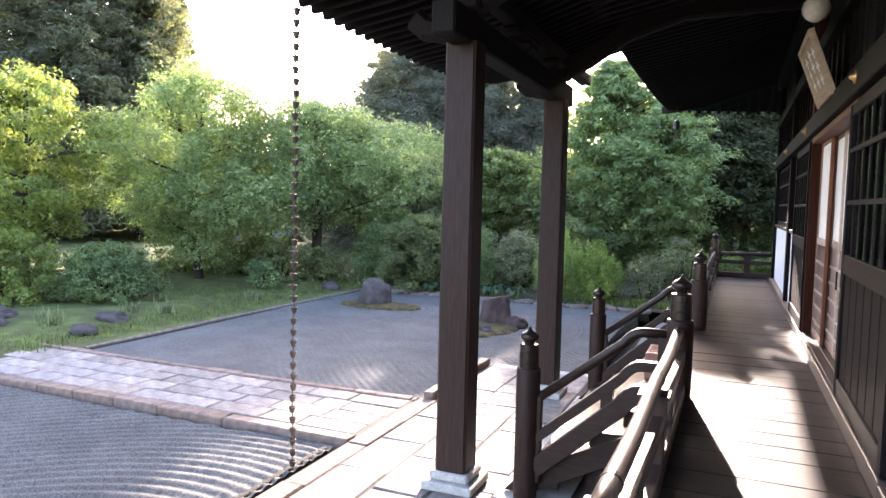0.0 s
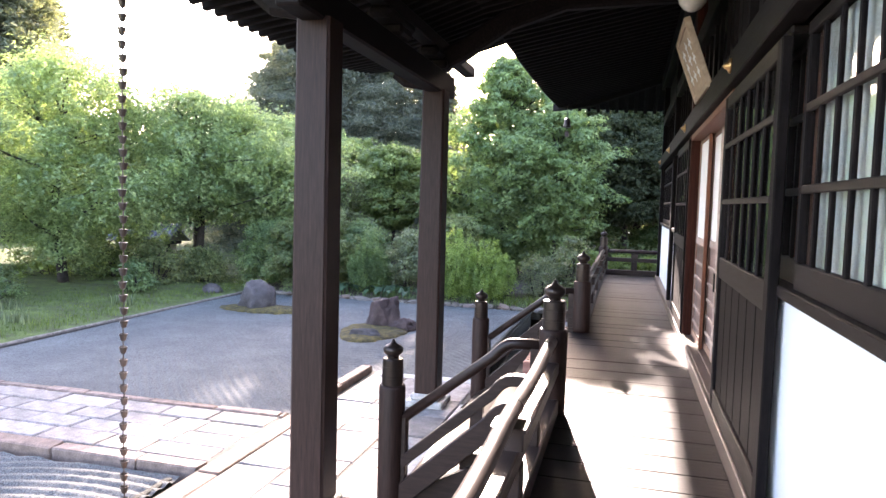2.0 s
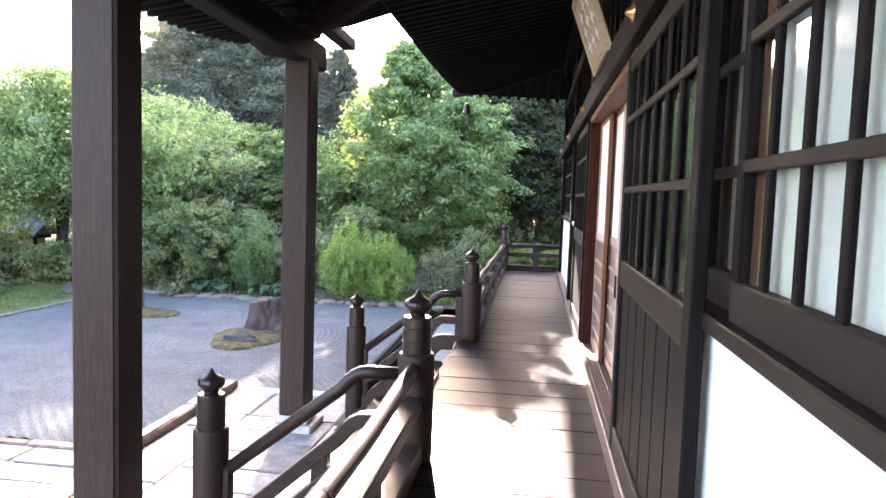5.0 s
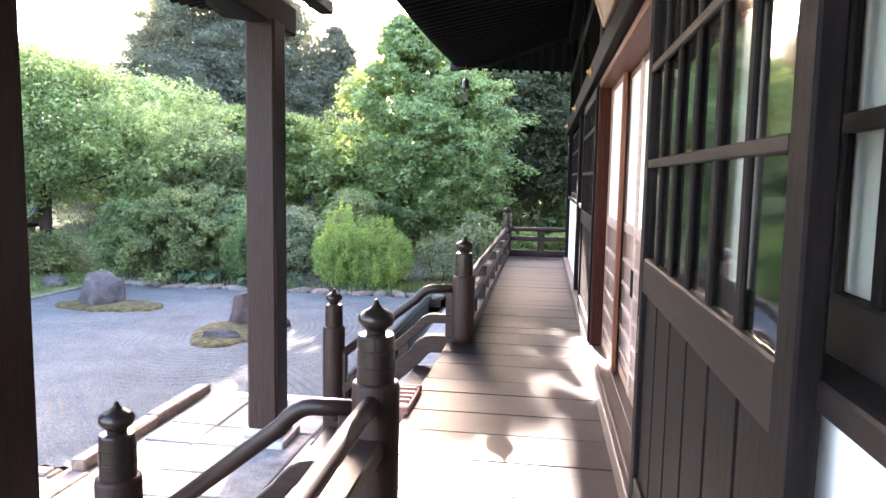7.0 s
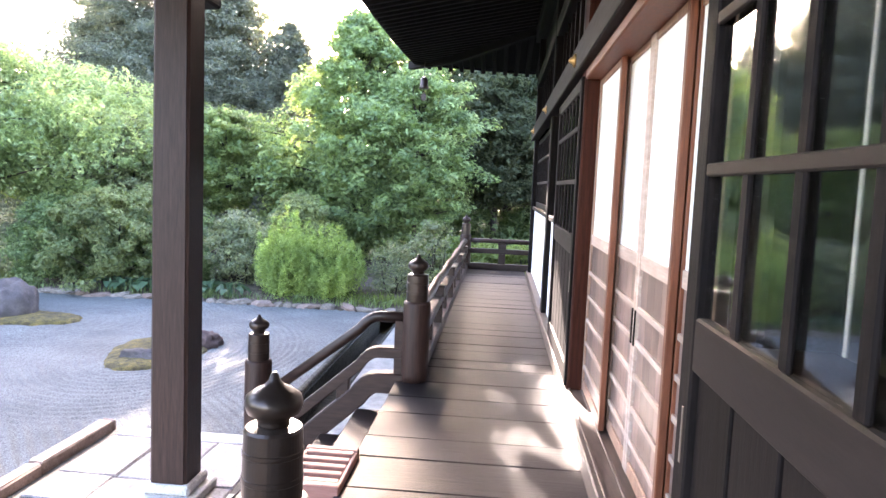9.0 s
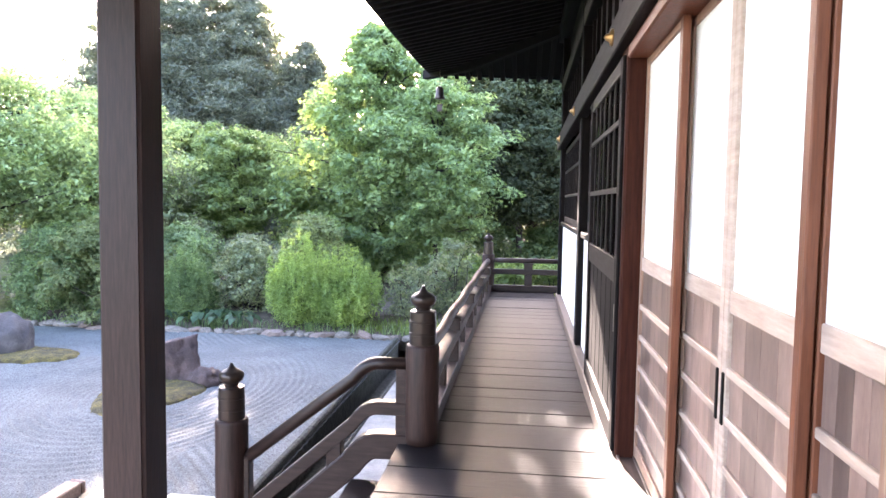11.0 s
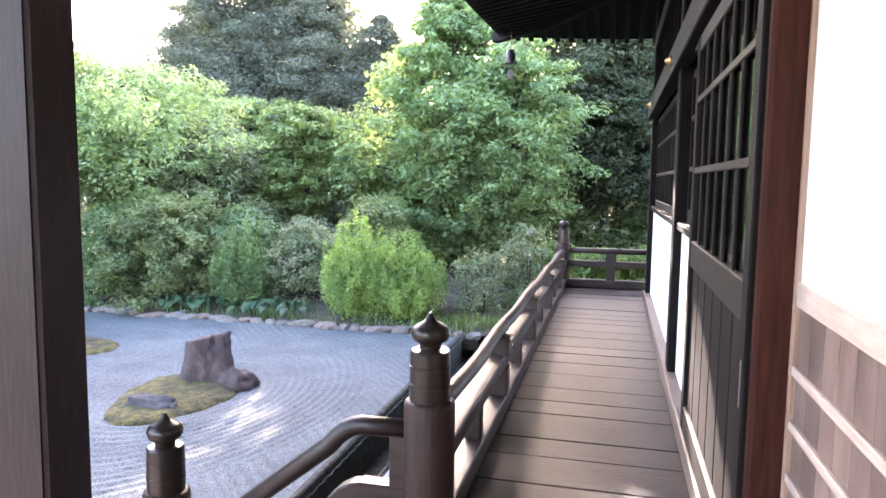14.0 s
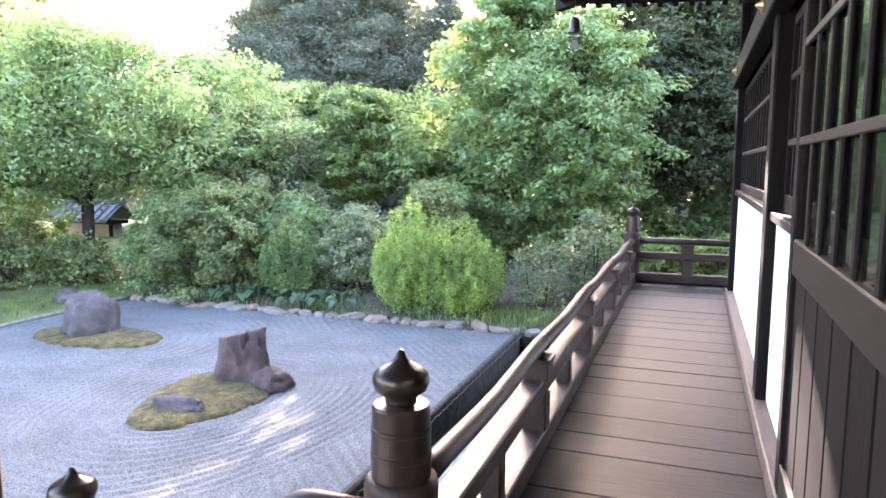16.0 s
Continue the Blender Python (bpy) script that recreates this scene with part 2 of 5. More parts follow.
L_GREY = foliage("grey_green_leaf", (0.080, 0.108, 0.055), (0.185, 0.228, 0.120), 0.4)
L_GRASS = foliage("grass_blade", (0.035, 0.060, 0.015), (0.110, 0.160, 0.035), 0.35)
L_HOSTA = foliage("hosta_leaf", (0.025, 0.060, 0.028), (0.060, 0.115, 0.050), 0.3)


def glass_pane():
    m, nodes, links, p = material("window_glass")
    p.inputs["Base Color"].default_value = (0.95, 1.0, 0.98, 1)
    p.inputs["Roughness"].default_value = 0.03
    p.inputs["Transmission Weight"].default_value = 1.0
    p.inputs["IOR"].default_value = 1.5
    n = noise_node(nodes, links, 3.0, 2.0)
    bump(nodes, links, n.outputs["Fac"], 0.08, 0.01, p)
    return m


M_GLASS = glass_pane()
# For the added room shell; the interior's shade is put into this dark colour.
M_ROOM = plain("shade_dark_room_plaster", (0.12, 0.10, 0.08), 0.9)


# ---- mesh helpers ----
def finish(name, bm, mat, smooth=False):
    me = bpy.data.meshes.new(name)
    bm.normal_update()
    bm.to_mesh(me)
    bm.free()
    me.materials.append(mat)
    if smooth:
        me.polygons.foreach_set("use_smooth", [True] * len(me.polygons))
    return me


def part(name, bm, mat, parent=None, label="", smooth=False):
    ob = new(name, finish(name, bm, mat, smooth))
    if parent is not None:
        ob.parent = parent
    if label:
        ob["label"] = label
    return ob


def structure(name, bm, mat, label="", smooth=False):
    return tagged(part(name, bm, mat, None, label, smooth), kind="structure")


def thing(name, label, category, at=(0, 0, 0), group=""):
    ob = new(name)
    ob.location = at
    ob.empty_display_size = 0.1
    return tagged(ob, label, category, group)


def box(x0, x1, y0, y1, z0, z1, bevel=0.0, bm=None):
    bm = bm or bmesh.new()
    made = bmesh.ops.create_cube(bm, size=1.0)["verts"]
    bmesh.ops.transform(bm, matrix=Matrix.Translation(((x0 + x1) / 2, (y0 + y1) / 2, (z0 + z1) / 2)) @ Matrix.Diagonal((abs(x1 - x0), abs(y1 - y0), abs(z1 - z0), 1)), verts=made)
    if bevel:
        edges = {e for v in made for e in v.link_edges}
        bmesh.ops.bevel(bm, geom=list(edges), offset=bevel, segments=1, affect="EDGES")
    return bm


def lathe(profile, sides=24, at=(0, 0, 0), bm=None):
    """A turned shape from (radius, height) pairs."""
    bm = bm or bmesh.new()
    rings = []
    for r, z in profile:
        rings.append([bm.verts.new((at[0] + r * math.cos(2 * math.pi * k / sides), at[1] + r * math.sin(2 * math.pi * k / sides), at[2] + z)) for k in range(sides)])
    for a, b in zip(rings, rings[1:]):
        for k in range(sides):
            bm.faces.new((a[k], a[(k + 1) % sides], b[(k + 1) % sides], b[k]))
    bm.faces.new(rings[0][::-1])
    bm.faces.new(rings[-1])
    return bm


def sweep(points, shape, bm=None):
    """A bar along a path in space; shape is a closed outline of (across, up)."""
    bm = bm or bmesh.new()
    pts = [Vector(p) for p in points]
    rings = []
    for k, p in enumerate(pts):
        d = (pts[min(k + 1, len(pts) - 1)] - pts[max(k - 1, 0)]).normalized()
        side = d.cross(Vector((0, 0, 1)))
        side = side.normalized() if side.length > 1e-4 else Vector((1, 0, 0))
        up = side.cross(d).normalized()
        rings.append([bm.verts.new(p + side * a + up * b) for a, b in shape])
    n = len(shape)
    for a, b in zip(rings, rings[1:]):
        for k in range(n):
            bm.faces.new((a[k], a[(k + 1) % n], b[(k + 1) % n], b[k]))
    bm.faces.new(rings[0][::-1])
    bm.faces.new(rings[-1])
    bmesh.ops.recalc_face_normals(bm, faces=bm.faces)
    return bm


def ring(r, n=14):
    return [(r * math.cos(2 * math.pi * k / n), r * math.sin(2 * math.pi * k / n)) for k in range(n)]


def bar(w, h, c=0.008):
    w, h = w / 2, h / 2
    return [(-w + c, -h), (w - c, -h), (w, -h + c), (w, h - c), (w - c, h), (-w + c, h), (-w, h - c), (-w, -h + c)]


def grid_mesh(name, xs, ys, zs, mat, smooth=True):
    """A height field: zs has one row per y."""
    nx, ny = len(xs), len(ys)
    X, Y = np.meshgrid(xs, ys)
    co = np.stack([X, Y, zs], -1).reshape(-1, 3).astype(np.float32)
    i = np.arange(nx * ny).reshape(ny, nx)
    quads = np.stack([i[:-1, :-1], i[:-1, 1:], i[1:, 1:], i[1:, :-1]], -1).reshape(-1, 4)
    return raw_mesh(name, co, quads, mat, smooth)


def raw_mesh(name, co, quads, mat, smooth=False):
    me = bpy.data.meshes.new(name)
    me.vertices.add(len(co))
    me.vertices.foreach_set("co", np.ascontiguousarray(co, np.float32).ravel())
    k = quads.shape[1]
    me.loops.add(quads.size)
    me.loops.foreach_set("vertex_index", np.ascontiguousarray(quads, np.int32).ravel())
    me.polygons.add(len(quads))
    me.polygons.foreach_set("loop_start", np.arange(0, quads.size, k, dtype=np.int32))
    me.polygons.foreach_set("use_smooth", np.full(len(quads), smooth))
    me.update()
    me.validate()
    me.materials.append(mat)
    return me


# ---- ground ----
ground = structure("ground", box(-300, 300, -200, 400, EARTH - 0.5, EARTH), M_SOIL)

MOSS_A, MOSS_B = (-7.45, 16.2), (-3.88, 14.6)


def raked(xs, ys, kind):
    """Raked gravel: rings round the islands, long straight furrows elsewhere."""
    X, Y = np.meshgrid(xs, ys)
    wob = 0.03 * np.sin(X * 1.7 + Y * 0.9) + 0.02 * np.sin(Y * 2.3 - X)
    if kind == "main":
        da = np.hypot((X - MOSS_A[0]) / 1.25, Y - MOSS_A[1])
        db = np.hypot((X - MOSS_B[0]) * 1.25, (Y - MOSS_B[1]) * 0.85)
        d = np.minimum(da, db)
        ringed = np.clip((3.0 - d) / 0.5, 0, 1)
        far = np.clip((-5.2 - X) / 2.5, 0, 1)
        h = ringed * np.sin((d + wob) * 2 * np.pi / 0.13) + (1 - ringed) * np.sin((X * 0.75 + Y * 0.66 + wob) * 2 * np.pi / 0.13)
        h = h * (1 - 0.75 * far)
    else:
        d = np.hypot(X + 3.4, (Y - 1.2) * 0.8)
        h = np.sin((d + wob) * 2 * np.pi / 0.135)
    z = GRAVEL + (0.0085 if kind == "main" else 0.013) * h + 0.012 * np.sin(X * 0.8) * np.sin(Y * 0.7) + rng.normal(0, 0.0025, X.shape)
    return z


xs, ys = np.arange(-9.3, -1.1, 0.026), np.arange(8.95, 18.75, 0.026)
tagged(new("gravel_court", grid_mesh("gravel_court", xs, ys, raked(xs, ys, "main"), M_GRAVEL)), "blue-grey gravel raked into rings round the rocks", kind="structure")
xs, ys = np.arange(-10.5, -2.93, 0.032), np.arange(0.5, 6.78, 0.032)
tagged(new("gravel_court", grid_mesh("gravel_court", xs, ys, raked(xs, ys, "near"), M_GRAVEL)), "pale gravel raked into curved furrows", kind="structure")

xs, ys = np.linspace(-60, -9.4, 120), np.linspace(-20, 60, 160)
X, Y = np.meshgrid(xs, ys)
lawn_z = GRAVEL + 0.03 + 0.10 * np.clip((-9.4 - X) / 2.0, 0, 1) + 0.05 * np.sin(X * 0.9) * np.sin(Y * 0.7) * np.clip((-9.4 - X), 0, 1)
tagged(new("lawn", grid_mesh("lawn", xs, ys, lawn_z, M_LAWN)), kind="structure")
xs, ys = np.linspace(-9.35, 40, 90), np.linspace(18.85, 60, 90)
X, Y = np.meshgrid(xs, ys)
bed_z = GRAVEL + 0.05 + 0.14 * np.clip((Y - 18.85) / 1.2, 0, 1) + 0.05 * np.sin(X * 1.3) * np.sin(Y * 0.8)
tagged(new("planting_bed", grid_mesh("planting_bed", xs, ys, bed_z, M_SOIL)), kind="structure")
structure("drip_strip", box(-0.77, 2.0, 11.3, 18.6, EARTH - 0.05, -1.37), M_CONCRETE)
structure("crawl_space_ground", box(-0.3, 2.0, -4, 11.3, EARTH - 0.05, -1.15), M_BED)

# ---- roof drain beside the court ----
bm = box(-1.21, -1.13, 11.3, 18.6, -1.62, -1.10, 0.02)
box(-0.82, -0.76, 11.3, 18.6, -1.62, -1.35, 0.02, bm)
box(-1.13, -0.82, 11.3, 18.6, -1.66, -1.58, 0.0, bm)
structure("drain_channel", bm, M_TRENCH)
bm = box(-3.06, -2.99, 0.5, 6.72, -1.55, -1.16, 0.01)
box(-2.99, -2.84, 0.5, 6.72, -1.6, -1.52, 0.0, bm)
structure("drain_channel", bm, M_TRENCH)

# ---- paving: beds first, the slabs come last in the file ----
platform = structure("pavement", box(-2.83, -0.25, 4.70, 11.22, -1.65, PAVE - 0.012), M_BED)
path_bed = structure("pavement", box(-14.0, -2.83, 6.92, 8.78, -1.65, PAVE - 0.014), M_BED)

# ---- veranda ----
floor = structure("floor", box(0.54, 1.80, -4.0, CORNER_Y + 0.08, -0.20, -0.055), M_DARKY)
structure("floor_edge_beam", box(0.50, 0.60, -4.0, CORNER_Y + 0.10, -0.30, -0.058, 0.008), M_DARKY)
for y in np.arange(-3.2, CORNER_Y, 1.75):
    if not 6.0 < y < 9.9:
        part("floor_post", box(0.62, 0.76, y - 0.07, y + 0.07, -1.16 if y < 11.2 else -1.38, -0.20, 0.008), M_DARK, floor)
structure("foundation_wall", box(1.86, 2.02, -4.0, 16.7, -1.45, 0.0), M_CONCRETE)

# ---- the hall's wall along the veranda ----
WX = 1.86
POSTS = (-1.6, 1.55, 6.10, 9.50, 12.66, 16.62)
house = tagged(new("wall_hall"), "dark timber-framed hall wall with white plaster panels", "wall", kind="structure")


def beam(name, x0, x1, y0, y1, z0, z1, mat, bevel=0.008, label=""):
    return part(name, box(x0, x1, y0, y1, z0, z1, bevel), mat, house, label)


for y in POSTS:
    if abs(y - 9.5) < 0.1:
        beam("post", 1.80, 2.02, 9.37, 9.60, 0.0, 4.4, M_RED, 0.012, "red-brown post at the doorway")
    elif abs(y - 6.1) < 0.1:
        beam("post", 1.835, 2.02, 5.99, 6.21, 0.0, 4.4, M_DARK, 0.012)
    else:
        beam("post", 1.80, 2.02, y - 0.11, y + 0.11, 0.0, 4.4, M_DARK, 0.012)
beam("sill_board", 1.775, 2.02, -4.0, 4.55, 0.0, 0.11, M_SILL)
beam("door_sill", 1.775, 2.06, 4.55, 11.62, 0.0, 0.13, M_SILL)
for x in (1.815, 1.905, 1.98):
    beam("door_track", x - 0.008, x + 0.008, 4.6, 11.6, 0.13, 0.142, M_SILL, 0.002)
beam("sill_board", 1.775, 2.02, 11.62, 16.73, 0.0, 0.11, M_SILL)
beam("head_beam", 1.745, 1.86, -4.0, 16.80, 2.40, 2.60, M_DARKY)
beam("door_head", 1.80, 2.05, 6.22, 9.37, 2.33, 2.40, M_LIT_STILE)
beam("door_head", 1.81, 2.02, 4.5, 6.22, 2.36, 2.40, M_DARKY)
beam("door_head", 1.81, 2.02, 9.6, 11.7, 2.36, 2.40, M_DARKY)
beam("upper_wall", 1.90, 2.02, -4.0, 16.70, 2.60, 4.45, M_DARKY)
beam("upper_beam", 1.80, 1.92, -4.0, 16.80, 3.30, 3.48, M_DARKY)
beam("wall_plate", 1.74, 1.98, -4.0, 16.85, 4.10, 4.36, M_DARKY)
for y in np.arange(-3.6, 16.5, 0.42):
    beam("transom_bar", 1.87, 1.90, y - 0.018, y + 0.018, 2.60, 3.30, M_DARK, 0.0)
# plaster panels under the windows
for y0, y1 in ((-4.0, -1.71), (-1.49, 1.44), (1.66, 5.99), (9.61, 12.55), (12.77, 16.51)):
    beam("plaster_panel", WX, WX + 0.10, y0, y1, 0.11, 1.185 if y1 < 7 else 1.22, M_PLASTER, 0.0, "white plaster panel")
    zb = 1.175 if y1 < 7 else 1.21
    beam("window_sill", 1.82, 2.0, y0, y1, zb, zb + 0.055, M_DARKY, 0.006)
# bronze-gold nail covers on the head beam
for y in (-1.6, 1.55, 5.95, 9.62, 12.8, 15.9):
    bm = lathe([(0.05, 0.0), (0.048, 0.012), (0.025, 0.022), (0.018, 0.04), (0.004, 0.05)], 12)
    bmesh.ops.transform(bm, matrix=Matrix.Rotation(radians(-90), 4, "Y"), verts=bm.verts)
    ob = part("nail_cover", bm, M_GOLD, house, "brass nail cover", True)
    ob.location = (1.745, y, 2.50)
structure("wall_end", box(2.02, 9.0, 16.55, 16.70, -1.2, 4.45), M_DARKY)
structure("wall_back", box(9.0, 9.15, -4.0, 16.70, -1.2, 4.45), M_PLASTER)
structure("wall_near", box(0.4, 9.15, -4.15, -4.0, -1.2, 4.45), M_DARKY)
structure("room_floor", box(2.02, 9.0, -4.0, 16.55, -0.1, 0.12), M_SILL)
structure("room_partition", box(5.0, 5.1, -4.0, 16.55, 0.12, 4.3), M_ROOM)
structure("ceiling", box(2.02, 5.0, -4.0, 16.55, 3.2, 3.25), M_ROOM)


# ---- windows over the plaster ----
def lattice_window(name, y0, y1, z0, z1, x, bars, heights, frame_z=0.17, shade=True):
    w = tagged(new(name), "dark lattice window with white paper behind glass", "window", kind="structure")
    part("window_frame", box(x, x + 0.045, y0, y1, z0, z0 + frame_z, 0.005), M_DARKY, w)
    part("window_frame", box(x, x + 0.045, y0, y1, z1 - 0.06, z1, 0.005), M_DARKY, w)
    for y in (y0, y1 - 0.055):
        part("window_frame", box(x - 0.002, x + 0.047, y, y + 0.055, z0 + frame_z, z1 - 0.06, 0.005), M_DARK, w)
    step = (y1 - y0 - 0.055) / bars
    for k in range(1, bars):
        y = y0 + 0.0275 + step * k
        part("lattice_bar", box(x + 0.002, x + 0.020, y - 0.017, y + 0.017, z0 + frame_z, z1 - 0.06, 0.004), M_DARK, w)
    for z in heights:
        part("lattice_bar", box(x - 0.004, x + 0.018, y0 + 0.055, y1 - 0.055, z - 0.018, z + 0.018, 0.004), M_DARKY, w)
    g = part("pane", box(x + 0.0225, x + 0.0265, y0 + 0.05, y1 - 0.05, z0 + frame_z - 0.01, z1 - 0.05), M_GLASS, w, "glass pane")
    g.visible_shadow = False
    if shade:
        part("paper_screen", box(x + 0.048, x + 0.053, y0 + 0.06, y1 - 0.02, z0 + 0.05, z1 - 0.02), M_PAPER, w, "white paper screen behind the glass")
        part("screen_stile", box(x + 0.033, x + 0.046, y1 - 0.17, y1 - 0.07, z0 + 0.05, z1 - 0.02, 0.004), M_LIT_STILE, w, "red-brown screen stile")
    return w


lattice_window("window_1", 4.36, 4.95, 1.231, 2.38, 1.905, 3, (1.665, 2.01), 0.117)
lattice_window("window_2", 1.66, 4.39, 1.231, 2.38, 1.855, 12, (1.665, 2.01), 0.117)
lattice_window("window_3", -1.49, 1.44, 1.231, 2.38, 1.86, 12, (1.665, 2.01), 0.117)
lattice_window("window_4", -3.9, -1.71, 1.231, 2.38, 1.86, 9, (1.665, 2.01), 0.117)
lattice_window("window_5", 12.77, 16.51, 1.265, 2.38, 1.875, 14, (1.66, 2.03), 0.08, False)
lattice_window("window_6", 11.3, 12.55, 1.265, 2.38, 1.89, 5, (1.66, 2.03), 0.10, False)


# ---- sliding lattice doors, boarded below ----
def lattice_door(y0, y1, label):
    d = thing("lattice_door", label, "sliding door", (0, 0, 0), "sliding lattice doors of the hall")
    x0, x1, z0, z1 = 1.785, 1.828, 0.142, 2.36
    for y in (y0, y1 - 0.10):
        part("stile", box(x0 - 0.004, x1 + 0.002, y, y + 0.10, z0, z1, 0.006), M_DARK, d)
    for a, b in ((z0, 0.285), (1.09, 1.235), (z1 - 0.09, z1)):
        part("rail", box(x0 - 0.002, x1, y0 + 0.10, y1 - 0.10, a, b, 0.006), M_DARKY, d)
    n = max(6, round((y1 - y0 - 0.20) / 0.265))
    step = (y1 - y0 - 0.20) / n
    for k in range(n):
        y = y0 + 0.10 + step * k
        part("board", box(x0 + 0.016, x1 - 0.006, y + 0.010, y + step - 0.010, 0.285, 1.09, 0.004), M_DARK, d)
    for k in range(1, n + 1):
        if k < n:
            y = y0 + 0.10 + step * k
            part("lattice_bar", box(x0 + 0.002, x0 + 0.016, y - 0.022, y + 0.022, 1.235, z1 - 0.09, 0.005), M_DARK, d)
    for z in (1.625, 2.01):
        part("lattice_bar", box(x0 - 0.004, x0 + 0.013, y0 + 0.10, y1 - 0.10, z - 0.017, z + 0.017, 0.004), M_DARKY, d)
    g = part("pane", box(x0 + 0.018, x0 + 0.022, y0 + 0.095, y1 - 0.095, 1.235, z1 - 0.09), M_GLASS, d, "glass pane")
    g.visible_shadow = False
    part("finger_pull", box(x0 - 0.006, x0 + 0.004, (y0 if y0 > 8 else y1 - 0.10) + 0.035, (y0 if y0 > 8 else y1 - 0.10) + 0.05, 0.82, 0.98, 0.002), M_COPPER, d, "narrow metal finger pull")
    return d


lattice_door(4.54, 6.40, "blackened wooden lattice sliding door with glass, pushed open")
lattice_door(9.42, 11.25, "blackened wooden lattice sliding door with glass, slid over the plaster")
# paper screens seen dimly behind the glass of the sliding door
s = thing("paper_screen", "dim white paper screen behind the lattice door", "screen")
part("paper", box(2.25, 2.255, 6.45, 6.75, 0.12, 2.30), M_PAPER, s)
part("stile", box(2.24, 2.265, 6.75, 6.82, 0.12, 2.34, 0.004), M_RED, s)


# ---- shoji of the doorway ----
def shoji(y0, y1, x, left, right, label):
    s = thing("shoji_screen", label, "shoji", group="shoji screens of the doorway")
    z0, z1, zm = 0.142, 2.33, 1.225
    for y, w, m in ((y0, left[0], left[1]), (y1 - right[0], right[0], right[1])):
        part("stile", box(x - 0.004, x + 0.030, y, y + w, z0, z1, 0.004), m, s)
    a, b = y0 + left[0], y1 - right[0]
    part("rail", box(x, x + 0.026, a, b, z0, z0 + 0.07, 0.004), M_SHOJI, s)
    part("rail", box(x, x + 0.026, a, b, zm - 0.04, zm + 0.035, 0.004), M_BATTEN, s)
    part("rail", box(x, x + 0.026, a, b, z1 - 0.04, z1, 0.004), M_SHOJI, s)
    part("paper", box(x + 0.010, x + 0.014, a, b, zm + 0.035, z1 - 0.04), M_PAPER, s, "plain white paper")
    n = max(4, round((b - a) / 0.13))
    for k in range(n):
        part("board", box(x + 0.012, x + 0.020, a + (b - a) * k / n + 0.001, a + (b - a) * (k + 1) / n - 0.001, z0 + 0.07, zm - 0.04), M_KOSHI, s)
    for k in range(5):
        z = 0.315 + 0.168 * k
        part("batten", box(x - 0.002, x + 0.014, a, b, z - 0.015, z + 0.015, 0.003), M_BATTEN, s)
    return s


shoji(8.50, 9.37, 1.905, (0.06, M_LIT_STILE), (0.03, M_SHOJI), "white paper shoji with a dark reddish stile, battened base")
leaf_far = shoji(7.932, 8.60, 1.955, (0.05, M_BATTEN), (0.05, M_SHOJI), "white paper shoji with a battened base, half behind another")
leaf_near = shoji(7.27, 7.928, 1.955, (0.045, M_LIT_STILE), (0.05, M_BATTEN), "white paper shoji with pale meeting stile and battened base")
shoji(6.90, 7.31, 1.995, (0.05, M_SHOJI), (0.045, M_LIT_STILE), "white paper shoji beside the lattice door")

for y, leaf in ((7.895, leaf_near), (7.965, leaf_far)):
    part("finger_pull", box(1.944, 1.953, y - 0.010, y + 0.010, 0.80, 0.98, 0.003), M_DARK, leaf, "dark sunk finger pull")

# ---- hung plaque, globe lamp ----
plaque = thing("hanging_plaque", "weathered wooden name plaque tilted out over the doorway", "plaque", (1.74, 7.65, 2.60))
part("board", box(-0.02, 0.02, -0.45, 0.45, 0.0, 0.54, 0.006), M_SIGN, plaque)
for y0, y1, z0, z1 in ((-0.50, -0.45, -0.03, 0.57), (0.45, 0.50, -0.03, 0.57), (-0.45, 0.45, -0.03, 0.02), (-0.45, 0.45, 0.52, 0.57)):
    part("frame", box(-0.035, 0.02, y0, y1, z0, z1, 0.006), M_SIGN, plaque)
for y, marks in ((0.25, ((0.40, 0.16), (0.28, 0.12), (0.17, 0.15))), (-0.02, ((0.42, 0.12), (0.31, 0.18), (0.16, 0.14))), (-0.28, ((0.40, 0.15), (0.27, 0.15), (0.15, 0.11)))):
    for z, w in marks:
        part("mark", box(-0.024, -0.02, y - w / 2, y + w / 2, z - 0.012, z + 0.012), M_PLASTER, plaque)
        part("mark", box(-0.024, -0.02, y - 0.012, y + 0.012, z - 0.055, z + 0.045), M_PLASTER, plaque)
plaque.rotation_euler = (0, radians(-20), 0)
lamp = thing("globe_lamp", "unlit cream globe lamp on a wall bracket", "lamp", (1.60, 7.48, 3.38))
part("globe", lathe([(0.03, -0.118), (0.075, -0.095), (0.11, -0.05), (0.122, 0.0), (0.11, 0.05), (0.075, 0.095), (0.045, 0.115)], 20), M_GLOBE, lamp, "", True)
part("collar", lathe([(0.05, 0.11), (0.055, 0.15), (0.03, 0.17)], 14), M_BRONZE, lamp)
part("arm", sweep([(0, 0, 0.16), (0.08, 0, 0.20), (0.24, 0, 0.20)], ring(0.014, 8)), M_BRONZE, lamp)

# ---- eaves ----
EX, EZ, EY = -0.72, 4.02, 19.6


def lift(x, y):
    """The eaves sweep up towards the corner."""
    return 0.16 * max(0.0, min(1.0, (y - 13.0) / 6.6)) ** 2.2 * max(0.0, 1 - (x - EX) / 5.0) ** 2.2


def soffit(x, y):
    return EZ + 0.55 * max(0.0, min(1.0, (x - EX) / 2.72, (EY - y) / 2.72)) + lift(x, y)


